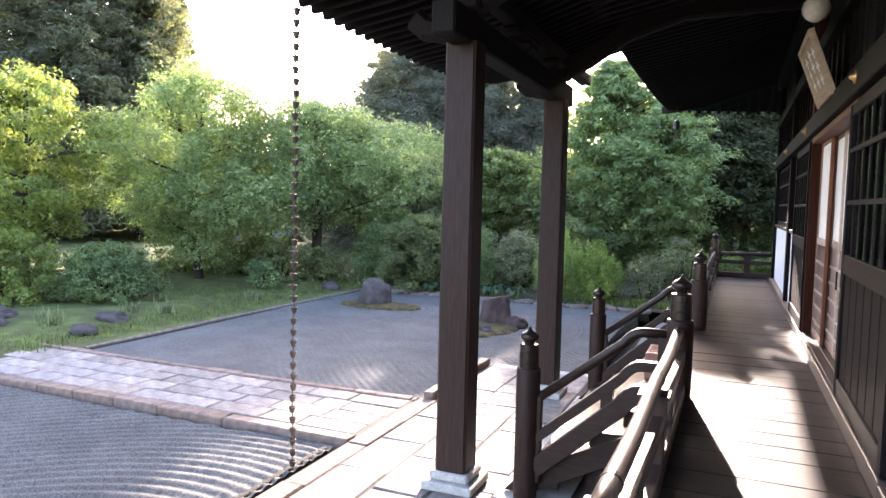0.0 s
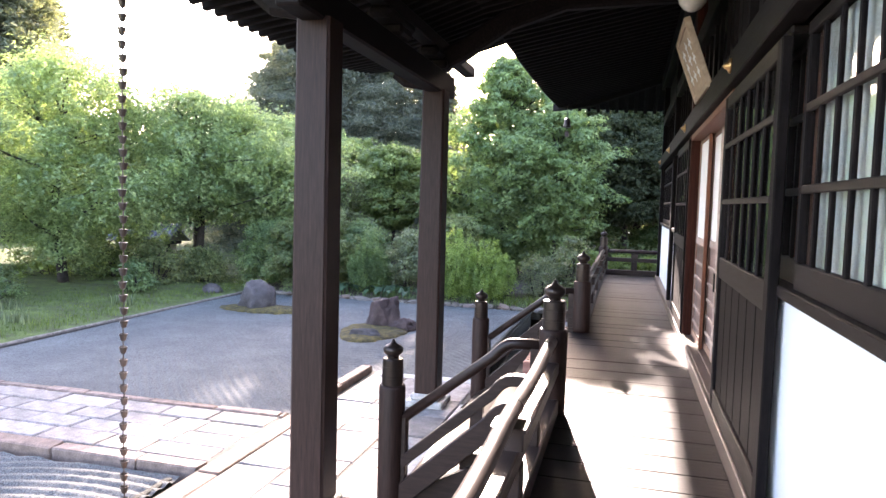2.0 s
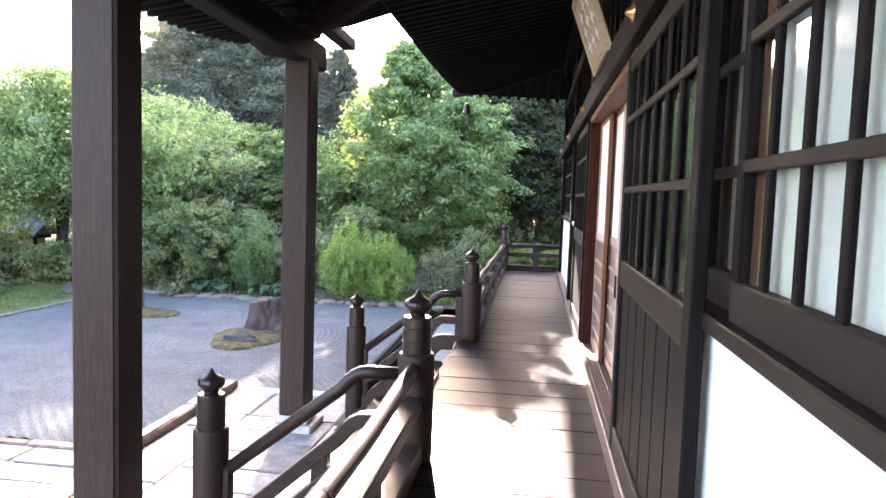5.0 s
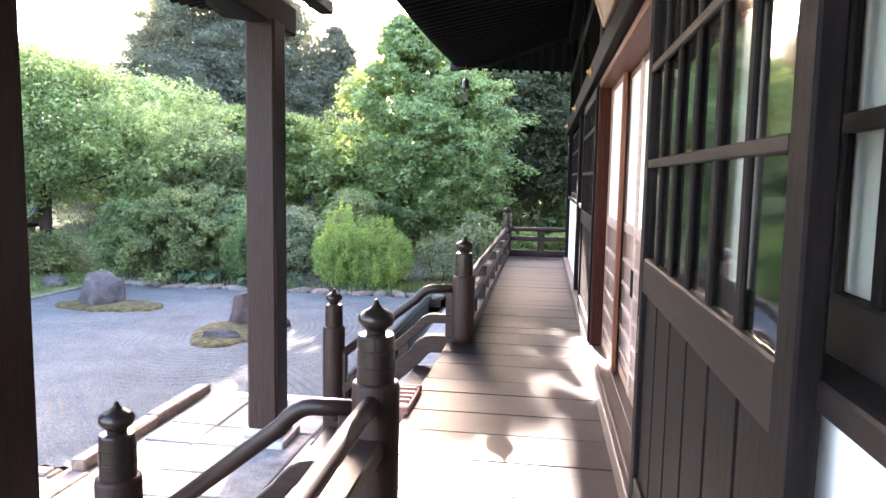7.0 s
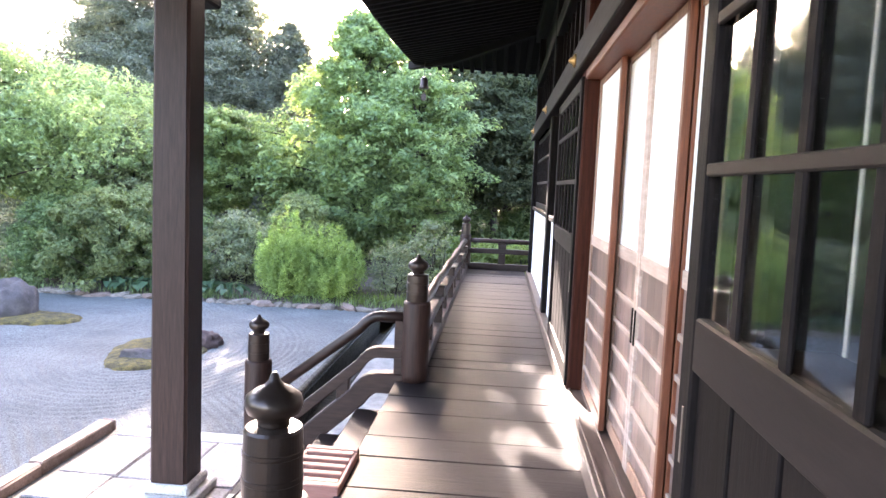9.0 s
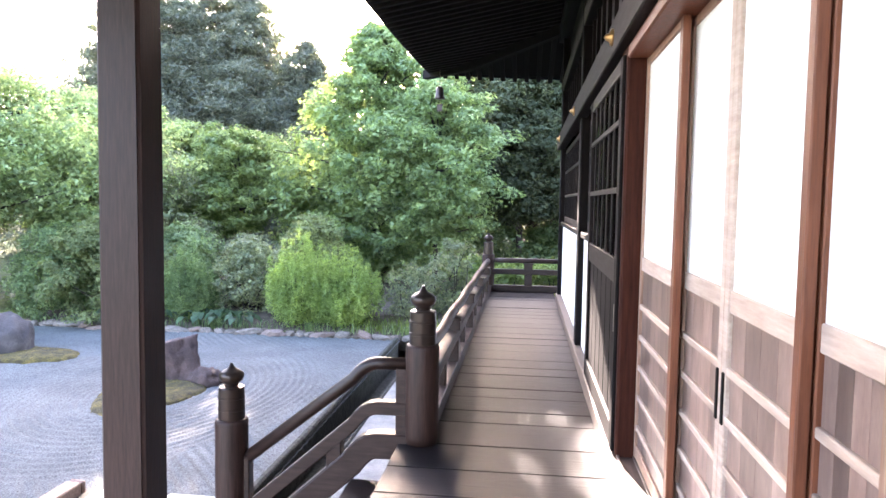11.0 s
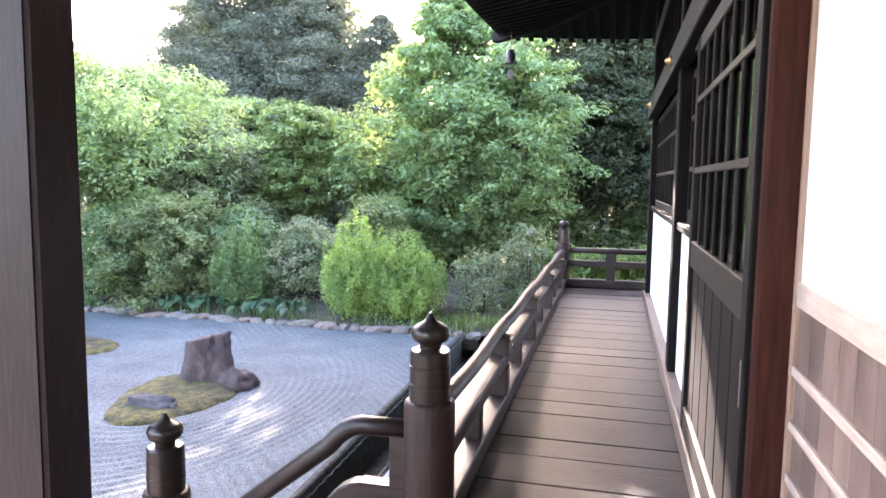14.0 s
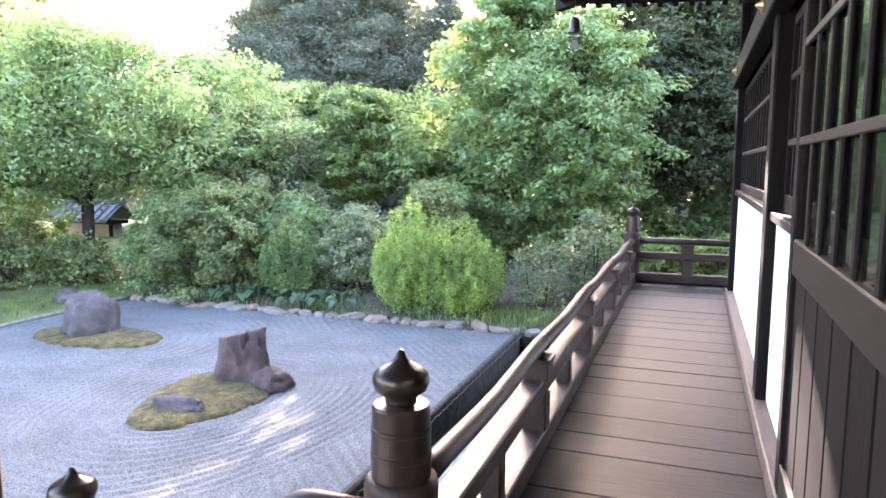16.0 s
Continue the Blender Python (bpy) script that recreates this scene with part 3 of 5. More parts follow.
bm = bmesh.new()
xcuts = list(np.linspace(EX, 2.0, 9)) + [2.9, 3.8, 4.7, 5.5]
ycuts = [-6.0, 4.0, 12.0] + list(np.linspace(13, EY - 2.72, 6)) + list(np.linspace(EY - 2.38, EY, 8))
under = [[bm.verts.new((x, y, soffit(x, y))) for x in xcuts] for y in ycuts]
over = [[bm.verts.new((x, y, EZ + 0.22 + lift(x, y) + 0.545 * min(x - EX, EY - y))) for x in xcuts] for y in ycuts]
for j in range(len(ycuts) - 1):
    for i in range(len(xcuts) - 1):
        for g in (under, over):
            bm.faces.new((g[j][i], g[j][i + 1], g[j + 1][i + 1], g[j + 1][i]))
for g, h in zip(under, under[1:]):
    k = under.index(g)
    for e in (0, -1):
        bm.faces.new((g[e], h[e], over[k + 1][e], over[k][e]))
for e in (0, -1):
    for i in range(len(xcuts) - 1):
        bm.faces.new((under[e][i], under[e][i + 1], over[e][i + 1], over[e][i]))
bmesh.ops.recalc_face_normals(bm, faces=bm.faces)
for y in np.arange(-5.8, EY - 0.3, 0.235):
    x1 = min(1.95, EX + EY - y - 0.05)
    sweep([(EX + 0.02, y, soffit(EX, y) - 0.045), (x1, y, soffit(x1, y) - 0.045)], bar(0.085, 0.09, 0.01), bm)
for x in np.arange(EX + 0.3, 5.4, 0.235):
    y1 = max(16.9, EY - (x - EX) + 0.05)
    sweep([(x, EY + 0.08, soffit(x, EY) - 0.055), (x, y1, soffit(x, y1) - 0.045)], bar(0.085, 0.09, 0.01), bm)
sweep([(EX - 0.02, -6, EZ + 0.05)] + [(EX - 0.02, y, EZ + 0.05 + lift(EX, y)) for y in np.linspace(12, EY + 0.05, 9)], bar(0.05, 0.16, 0.01), bm)
sweep([(x, EY + 0.1, EZ + 0.05 + lift(x, EY)) for x in np.linspace(EX - 0.1, 5.5, 10)], bar(0.05, 0.16, 0.01), bm)
structure("ceiling_eave", bm, M_SOFFIT)
sweep_bm = sweep([(2.0, 16.9, EZ + 0.40), (0.2, 18.7, EZ + 0.10), (EX - 0.12, EY + 0.12, EZ + 0.12)], bar(0.14, 0.18, 0.01))
structure("trim_hip_rafter", sweep_bm, M_SOFFIT)
bm = bmesh.new()
back_roof = [bm.verts.new(v) for v in ((5.5, -6, 7.6), (5.5, EY - 6.2, 7.6), (11.5, EY, 4.2), (11.5, -6, 4.2), (5.5, -6, 7.4), (5.5, EY - 6.2, 7.4), (11.5, EY, 4.0), (11.5, -6, 4.0))]
for f in ((0, 1, 2, 3), (7, 6, 5, 4), (0, 4, 5, 1), (1, 5, 6, 2), (2, 6, 7, 3), (3, 7, 4, 0)):
    bm.faces.new([back_roof[k] for k in f])
hip_end = [bm.verts.new(v) for v in ((5.5, EY - 6.2, 7.58), (5.5, EY, 4.22), (11.5, EY, 4.18), (5.5, EY - 6.2, 7.38), (5.5, EY, 4.02), (11.5, EY, 3.98))]
for f in ((0, 1, 2), (5, 4, 3), (1, 4, 5, 2), (0, 3, 4, 1), (2, 5, 3, 0)):
    bm.faces.new([hip_end[k] for k in f])
structure("roof_back", bm, M_TILE)
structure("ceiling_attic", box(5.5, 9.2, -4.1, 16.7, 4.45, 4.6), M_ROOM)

# wind bell under the corner
bell = thing("wind_bell", "small dark bronze wind bell hung under the eave corner", "bell", (-0.44, 18.95, 3.66))
part("body", lathe([(0.10, -0.12), (0.105, -0.11), (0.085, -0.06), (0.075, 0.06), (0.055, 0.11), (0.015, 0.125)], 16), M_BRONZE, bell, "", True)
part("hanger", lathe([(0.006, 0.12), (0.006, 0.46)], 6), M_BRONZE, bell)
part("clapper", box(-0.05, 0.05, -0.002, 0.002, -0.36, -0.22), M_BRONZE, bell)
part("clapper_cord", lathe([(0.004, -0.23), (0.004, -0.05)], 6), M_BRONZE, bell)

# ---- step canopy: posts, beam, roof ----
PX = -1.32


def canopy_post(y):
    p = thing("canopy_post", "square dark-stained chamfered timber post on a stone plinth", "post", (PX, y, PAVE), "posts of the step canopy")
    h, c = 0.15, 0.022
    out = [(-h + c, -h), (h - c, -h), (h - c, -h + 0.010), (h, -h + c), (h, h - c), (h - c, h), (-h + c, h), (-h, h - c), (-h, -h + c)]
    bm = bmesh.new()
    ringz = [[bm.verts.new((a * s, b * s, z)) for a, b in out] for z, s in ((0.17, 1.03), (0.5, 1.02), (2.2, 1.0), (4.12, 0.97))]
    for a, b in zip(ringz, ringz[1:]):
        for k in range(len(out)):
            bm.faces.new((a[k], a[(k + 1) % len(out)], b[(k + 1) % len(out)], b[k]))
    bm.faces.new(ringz[0][::-1])
    bm.faces.new(ringz[-1])
    part("shaft", bm, M_POST, p)
    part("plinth", box(-0.25, 0.25, -0.25, 0.25, 0.0, 0.085, 0.012), M_PLINTH, p, "granite plinth")
    part("plinth_cap", box(-0.195, 0.195, -0.195, 0.195, 0.085, 0.17, 0.02), M_PLINTH, p, "granite cushion under the post")
    return p


for y in STAIR_Y:
    canopy_post(y)
canopy = tagged(new("canopy_roof"), "dark tiled canopy roof over the steps", "roof", kind="structure")
part("beam", box(PX - 0.11, PX + 0.11, 5.75, 10.35, 2.97, 3.26, 0.02), M_DARKY, canopy)
part("beam", box(PX - 0.09, PX + 0.09, 4.4, 11.7, 3.50, 3.66, 0.015), M_DARKY, canopy)
for y in (6.31, 8.05, 9.80):
    part("bracket", box(PX - 0.17, PX + 0.17, y - 0.17, y + 0.17, 3.26, 3.38, 0.03), M_DARKY, canopy)
    part("bracket", box(PX - 0.13, PX + 0.13, y - 0.42, y + 0.42, 3.38, 3.50, 0.04), M_DARKY, canopy)
for y in STAIR_Y:
    part("tie_beam", sweep([(PX, y, 3.34), (-0.95, y, 3.52), (-0.4, y, 3.86), (0.3, y, 4.08), (1.85, y, 4.12)], bar(0.16, 0.26, 0.03)), M_DARKY, canopy)
    part("carved_end", sweep([(PX - 0.15, y, 3.12), (PX - 0.40, y, 3.16), (PX - 0.52, y, 3.26)], bar(0.14, 0.22, 0.05)), M_DARKY, canopy)
CY0, CY1 = 4.1, 11.95


def sag(y):
    return 0.26 * (abs(y - 8.02) / 3.95) ** 2.6


PROFILE = [(-2.92, 3.48), (-2.2, 3.61), (-1.4, 3.79), (-0.6, 4.06), (0.3, 4.46)]
bm = bmesh.new()
rows = []
for y in np.linspace(CY0, CY1, 17):
    lo = [bm.verts.new((x, y, z + sag(y) * (1 - k * 0.12))) for k, (x, z) in enumerate(PROFILE)]
    hi = [bm.verts.new((x - 0.02, y, z + 0.20 + 0.05 * k + sag(y) * (1 - k * 0.12))) for k, (x, z) in enumerate(PROFILE)]
    rows.append(lo + hi[::-1])
for a, b in zip(rows, rows[1:]):
    n = len(a)
    for k in range(n):
        bm.faces.new((a[k], a[(k + 1) % n], b[(k + 1) % n], b[k]))
bm.faces.new(rows[0][::-1])
bm.faces.new(rows[-1])
bmesh.ops.recalc_face_normals(bm, faces=bm.faces)
for y in np.arange(CY0 + 0.1, CY1, 0.215):
    sweep([(x - (0.08 if k == 0 else 0.0), y, z - 0.045 + sag(y) * (1 - k * 0.12)) for k, (x, z) in enumerate(PROFILE)], bar(0.085, 0.09, 0.012), bm)
structure("ceiling_canopy", bm, M_SOFFIT)
part("fascia", sweep([(-2.95, y, 3.57 + sag(y)) for y in np.linspace(CY0, CY1, 17)], bar(0.04, 0.09, 0.008)), M_DARKY, canopy)
for s, y in ((-1, CY0), (1, CY1)):
    part("barge_board", sweep([(x, y + s * 0.03, z + 0.06 + sag(y) * (1 - k * 0.12)) for k, (x, z) in enumerate(PROFILE)], bar(0.05, 0.24, 0.02)), M_DARKY, canopy)
for y in np.arange(CY0 + 0.12, CY1, 0.27):
    bm = lathe([(0.055, 0.0), (0.06, 0.01), (0.06, 0.05), (0.045, 0.06)], 10)
    bmesh.ops.transform(bm, matrix=Matrix.Rotation(radians(-90), 4, "Y"), verts=bm.verts)
    t = part("eave_tile", bm, M_TILE, canopy)
    t.location = (-2.94, y, 3.68 + sag(y))
part("gutter", sweep([(-3.02, y, 3.53 + sag(y) * 0.5) for y in np.linspace(CY0, CY1, 9)], bar(0.09, 0.06, 0.02)), M_COPPER, canopy)

# rain chain of small cups
chain = thing("rain_chain", "tarnished rain chain of small flared cups hanging to the ground", "rain chain", (-2.99, 6.05, GRAVEL))
cup = lathe([(0.017, -0.030), (0.022, -0.026), (0.037, 0.031), (0.033, 0.032), (0.020, -0.018)], 10)
cup_mesh = finish("cup", cup, M_COPPER)
link_mesh = finish("link", lathe([(0.006, -0.07), (0.006, 0.07)], 6), M_COPPER)
for k in range(41):
    for name, me, dz in (("cup", cup_mesh, 0.0), ("link", link_mesh, 0.06)):
        o = new(name, me)
        o.parent = chain
        o.location = (0.004 * math.sin(k), 0.004 * math.cos(k * 1.7), 0.06 + 0.112 * k + dz)


# ---- newel posts ----
def newel(x, y, foot, tip, label):
    h = tip - foot
    n = thing("newel_post", label, "newel post", (x, y, foot), "newel posts of the veranda and steps")
    part("shaft", lathe([(0.104, 0.0), (0.108, 0.05), (0.108, h - 0.395), (0.103, h - 0.375), (0.088, h - 0.37)], 28), M_POST, n, "", True)
    part("sleeve", lathe([(0.0865, h - 0.385), (0.0865, h - 0.312), (0.0885, h - 0.310), (0.0885, h - 0.296), (0.0865, h - 0.294), (0.0855, h - 0.235), (0.0875, h - 0.233), (0.0875, h - 0.221), (0.0850, h - 0.219), (0.0835, h - 0.166), (0.078, h - 0.157), (0.048, h - 0.152)], 48), M_BRONZE, n, "dark bronze sleeve")
    part("finial_knob", lathe([(0.047, h - 0.155), (0.045, h - 0.145), (0.05, h - 0.13), (0.074, h - 0.115), (0.083, h - 0.09), (0.078, h - 0.068), (0.055, h - 0.05), (0.03, h - 0.038), (0.016, h - 0.022), (0.011, h - 0.006), (0.004, h)], 28), M_BRONZE, n, "onion-shaped bronze finial", True)
    return n


for y in STAIR_Y:
    newel(RAIL_X, y, 0.0, 1.01, "round dark newel post with onion finial on the veranda")
    newel(-0.635, y, PAVE, 0.46, "round dark newel post with onion finial at the steps")
newel(RAIL_X, CORNER_Y, 0.0, 1.02, "round dark corner newel post with onion finial")


# ---- veranda railing ----
def railing(a, b, posts, struts, label):
    """Rails from a to b, level; posts and struts at distances along."""
    a, b = Vector(a), Vector(b)
    d = (b - a).normalized()
    L = (b - a).length
    r = thing("veranda_railing", label, "railing", tuple(a))
    swell = []
    k = int(L / 0.25)
    for i in range(k + 1):
        s = L * i / k
        swell.append(d * s + Vector((0, 0, 0.548 + 0.012 * math.cos(2 * math.pi * (s - posts[0]) / max(0.8, (posts[-1] - posts[0]) / max(1, len(posts) - 1))) if len(posts) > 1 else 0.548)))
    part("top_rail", sweep(swell, ring(0.042, 14)), M_RAIL, r, "", True)
    part("mid_rail", sweep([Vector((0, 0, 0.355)), d * L + Vector((0, 0, 0.355))], bar(0.115, 0.09, 0.008)), M_RAIL, r)
    part("bottom_rail", sweep([Vector((0, 0, 0.062)), d * L + Vector((0, 0, 0.062))], bar(0.13, 0.115, 0.008)), M_RAIL, r)
    side = Vector((-d.y, d.x, 0))

    def block(name, s, along, across, z0, z1):
        c = d * s
        bm = sweep([c + Vector((0, 0, z0)) - Vector((0, 0, 0)), c + Vector((0, 0, z1))], [(p, q) for p, q in bar(across, along, 0.008)])
        return part(name, bm, M_RAIL, r)

    for s in posts:
        block("post", s, 0.13, 0.13, 0.12, 0.31)
        block("post", s, 0.15, 0.15, 0.40, 0.49)
        block("post_cap", s, 0.17, 0.17, 0.49, 0.512)
        block("post", s, 0.10, 0.09, 0.0, 0.50)
    for s in struts:
        block("strut", s, 0.09, 0.09, 0.12, 0.31)
    for s in posts:
        c = d * s + d * 0.11
        part("joint_band", sweep([c + Vector((0, 0, 0.556)), c + d * 0.03 + Vector((0, 0, 0.556))], ring(0.0455, 14)), M_BRONZE, r, "thin dark metal band")
    return r


railing((RAIL_X, 9.88, 0), (RAIL_X, 17.45, 0), (1.75, 3.45, 5.1, 6.65), (0.9, 2.6, 4.3, 5.9), "dark wooden veranda railing with a round top rail")
railing((RAIL_X, -4.0, 0), (RAIL_X, 6.23, 0), (1.6, 3.3, 5.0, 6.7, 8.35), (0.8, 2.45, 4.15, 5.85, 7.5, 9.2), "dark wooden veranda railing, sunlit on its round top rail")
railing((RAIL_X + 0.08, CORNER_Y, 0), (1.98, CORNER_Y, 0), (0.62,), (), "dark wooden railing closing the end of the veranda")

# ---- steps to the garden ----
steps = thing("staircase", "solid dark timber steps from the veranda to the paving", "stairs", (0, 0, PAVE))
RISE, RUN = 1.12 / 5, 0.29
for k in range(1, 5):
    z = -RISE * k - PAVE
    x1 = 0.52 - RUN * (k - 1)
    part("tread", box(x1 - RUN - 0.03, x1, 6.42, 9.69, z - 0.15, z, 0.012), M_STAIR, steps, "thick solid tread")
for y in (6.36, 9.69):
    pts = [(0.50, -0.30), (0.50, -0.50), (-0.62, -1.12 + 0.02), (-0.85, -1.12 + 0.02), (-0.62, -0.86)]
    bm = bmesh.new()
    fa = [bm.verts.new((x, y, z - PAVE)) for x, z in pts]
    fb = [bm.verts.new((x, y + 0.07, z - PAVE)) for x, z in pts]
    bm.faces.new(fa)
    bm.faces.new(fb[::-1])
    for k in range(5):
        bm.faces.new((fa[k], fb[k], fb[(k + 1) % 5], fa[(k + 1) % 5]))
    bmesh.ops.recalc_face_normals(bm, faces=bm.faces)
    part("stringer", bm, M_STAIR, steps)
structure("pavement_step", box(-0.90, -0.25, 6.2, 9.9, -1.2, PAVE + 0.004), M_PLINTH)


def bend(x1, z1, x0, z0, flat=0.27):
    """Level from the top newel, then a rounded bend and down to the foot newel."""
    pts = [(x1, z1), (x1 - flat + 0.06, z1)]
    slope = (z1 - z0) / (x1 - flat - x0)
    for k in range(1, 5):
        f = k / 4
        pts.append((x1 - flat + 0.06 - 0.16 * f, z1 - slope * 0.13 * f * f))
    pts.append((x0, z0))
    return pts


for y in STAIR_Y:
    r = thing("stair_railing", "dark wooden stair railing bending down to the foot newel", "stair railing", (0, y, 0), "railings of the steps")
    part("handrail", sweep([(x, 0, z) for x, z in bend(0.56, 0.50, -0.55, -0.19)], ring(0.042, 14)), M_STAIR, r, "", True)
    part("mid_rail", sweep([(x, 0, z) for x, z in bend(0.56, 0.215, -0.55, -0.55)], bar(0.09, 0.085, 0.008)), M_STAIR, r)
    part("base_rail", sweep([(x, 0, z) for x, z in bend(0.56, -0.03, -0.55, -0.82)], bar(0.115, 0.165, 0.01)), M_STAIR, r)
    part("strut", box(0.475, 0.555, -0.04, 0.04, 0.02, 0.48, 0.006), M_STAIR, r)
    part("strut", box(0.02, 0.12, -0.041, 0.041, -0.30, 0.0, 0.006), M_STAIR, r)
    part("strut", box(-0.555, -0.50, -0.041, 0.041, -0.95, -0.15, 0.006), M_STAIR, r)

# slatted tray on the top step
tray = thing("slatted_tray", "small pinkish slatted wooden box standing on the top step", "box", (0.375, 7.95, -RISE))
for y in (-0.26, 0.21):
    part("side", box(-0.15, 0.15, y, y + 0.05, 0.0, 0.27, 0.006), M_TRAY, tray)
for x in (-0.15, 0.13):
    part("side", box(x, x + 0.02, -0.21, 0.21, 0.0, 0.262, 0.004), M_TRAY, tray)
for k in range(5):
    part("slat", box(-0.13, 0.13, -0.205 + 0.092 * k, -0.16 + 0.092 * k, 0.245, 0.268, 0.004), M_TRAY, tray)


# ---- rocks and moss ----
def boulder(name, at, size, mat, label, seed, flat_top=False, turn=0.0, facets=0.12):
    bm = bmesh.new()
    bmesh.ops.create_icosphere(bm, subdivisions=4, radius=1.0)
    off = Vector((seed * 3.1, seed * 1.7, seed))
    for v in bm.verts:
        p = v.co.copy()
        n = noise.fractal(p * 1.1 + off, 1.0, 2.0, 4) * 0.22 + facets * noise.cell(p * 1.9 + off) + 0.10 * noise.noise(p * 3.5 + off)
        p *= 1 + n
        if flat_top:
            wide = 0.56 + 0.55 * max(0.0, min(1.0, (0.45 - p.z) / 1.1)) ** 1.6
            p.x *= wide
            p.y *= wide
            p.z = min(p.z * 1.25, 0.86 + 0.22 * p.x)
        v.co = Vector((p.x * size[0], p.y * size[1], max(-0.25, p.z) * size[2]))
    ob = tagged(part(name, bm, mat, None, "", True), label, "rock")
    ob.location = at
    ob.rotation_euler = (0, 0, turn)
    return ob


def moss_island(at, outline, label):
    """A low cushion of moss; outline gives its half width along its length."""
    bm = bmesh.new()
    rings = []
    n = 96
    for s, z in ((1.0, -0.01), (0.96, 0.03), (0.8, 0.055), (0.5, 0.075), (0.2, 0.085)):
        row = []
        for k in range(n):
            a = 2 * math.pi * k / n
            r = outline(a) * s * (1 + 0.10 * noise.noise(Vector((math.cos(a) * 3, math.sin(a) * 3, at[0]))) + 0.05 * noise.noise(Vector((math.cos(a) * 9, math.sin(a) * 9, at[0]))))
            row.append(bm.verts.new((r * math.cos(a), r * math.sin(a), z + 0.02 * noise.noise(Vector((r * math.cos(a) * 5, r * math.sin(a) * 5, 1.0))))))
        rings.append(row)
    for a, b in zip(rings, rings[1:]):
        for k in range(n):
            bm.faces.new((a[k], a[(k + 1) % n], b[(k + 1) % n], b[k]))
    bm.faces.new(rings[-1])
    ob = tagged(part("moss_island", bm, M_MOSS, None, "", True), label, "moss")
    ob.location = (*at, GRAVEL)
    return ob


moss_island((-7.42, 16.2), lambda a: 1.0 / math.sqrt((math.cos(a) / 1.15) ** 2 + (math.sin(a) / 0.62) ** 2), "olive moss patch round a grey boulder")
m = moss_island((-3.88, 14.42), lambda a: (1.0 + 0.22 * math.cos(2 * a + 0.4) * 0.3) / math.sqrt((math.cos(a) / 0.66) ** 2 + (math.sin(a) / 1.30) ** 2) * (1 + 0.14 * math.sin(a)), "yellowish moss island under the stump-shaped rock")
boulder("boulder", (-7.6, 16.3, GRAVEL + 0.1), (0.45, 0.42, 0.64), M_ROCK, "rounded grey boulder on a moss patch", 1, facets=0.0)
boulder("rock", (-3.86, 15.15, GRAVEL + 0.10), (0.52, 0.45, 0.60), M_REDROCK, "red-brown stump-shaped rock with a flat top", 2, True, facets=0.2)
boulder("rock", (-3.36, 15.0, GRAVEL + 0.03), (0.26, 0.20, 0.22), M_REDROCK, "low red-brown rock leaning on the stump-shaped one", 5)
boulder("rock", (-3.83, 13.95, GRAVEL + 0.04), (0.30, 0.16, 0.15), M_ROCK, "small dark rock lying in the moss", 3)
for k, (x, y, s) in enumerate(((-10.3, 9.7, 0.28), (-10.9, 10.9, 0.36), (-12.4, 9.2, 0.45), (-10.0, 18.0, 0.3), (-13.0, 9.8, 0.5))):
    boulder("garden_rock", (x, y, GRAVEL + 0.10), (s, s * 0.8, s * 0.55), M_ROCK, "weathered grey rock half sunk in grass", 8 + k)


# ---- plants ----
def leaf_cloud(centres, spread, per, size, flat=0.5, lean=0.6, aspect=0.55, fine=False):
    """Small leaves round clump centres: folded rhombs, or twice as many slim fine ones. Returns vertices and faces."""
    if fine:
        per, size = per * 2, size * 0.72
    n = len(centres) * per
    c = np.repeat(centres, per, 0)
    s = np.repeat(spread, per, 0)[:, None]
    off = rng.normal(0, 1, (n, 3))
    off /= np.maximum(1.0, np.linalg.norm(off, axis=1, keepdims=True) / 1.6)
    off[:, 2] *= flat
    p = c + off * s
    up = np.array([0, 0, 1.0])
    nrm = off / (np.linalg.norm(off, axis=1, keepdims=True) + 1e-6) * lean + up * (1 - lean * 0.5) + rng.normal(0, 0.36, (n, 3))
    nrm /= np.linalg.norm(nrm, axis=1, keepdims=True)
    t = np.cross(nrm, rng.normal(0, 1, (n, 3)))
    t /= np.linalg.norm(t, axis=1, keepdims=True) + 1e-6
    b = np.cross(nrm, t)
    L = size * rng.uniform(0.6, 1.35, (n, 1))
    W = L * aspect
    if fine:
        v = np.stack([p - t * L * 0.4 - b * W * 0.5, p + t * L * 0.6 - nrm * L * 0.1, p - t * L * 0.3 + b * W * 0.5], 1)
        return v.reshape(-1, 3), np.arange(n * 3).reshape(-1, 3)
    v = np.stack([p - t * L * 0.5, p + b * W * 0.5 - nrm * L * 0.08, p + t * L * 0.5 - nrm * L * 0.14, p - b * W * 0.5 - nrm * L * 0.08], 1)
    return v.reshape(-1, 3), np.arange(n * 4).reshape(-1, 4)


def tufts(centres, widths, k, reach=0.85, tight=0.5):
    """Splits each clump of leaves into k tighter tufts with gaps between."""
    c = np.repeat(np.array([tuple(v) for v in centres], float), k, 0)
    w = np.repeat(np.array(widths, float), k)
    off = rng.normal(0, 1, c.shape)
    off /= np.linalg.norm(off, axis=1, keepdims=True) + 1e-6
    return c + off * (w * reach * rng.uniform(0.5, 1.15, len(w)))[:, None] * np.array([1, 1, 0.75]), w * tight * rng.uniform(0.7, 1.25, len(w))


def crown(name, centres, spread, per, size, mat, parent, **kw):
    co, q = leaf_cloud(np.asarray(centres, float), np.asarray(spread, float), per, size, **kw)
    ob = new(name, raw_mesh(name, co, q, mat))
    ob.parent = parent
    return ob


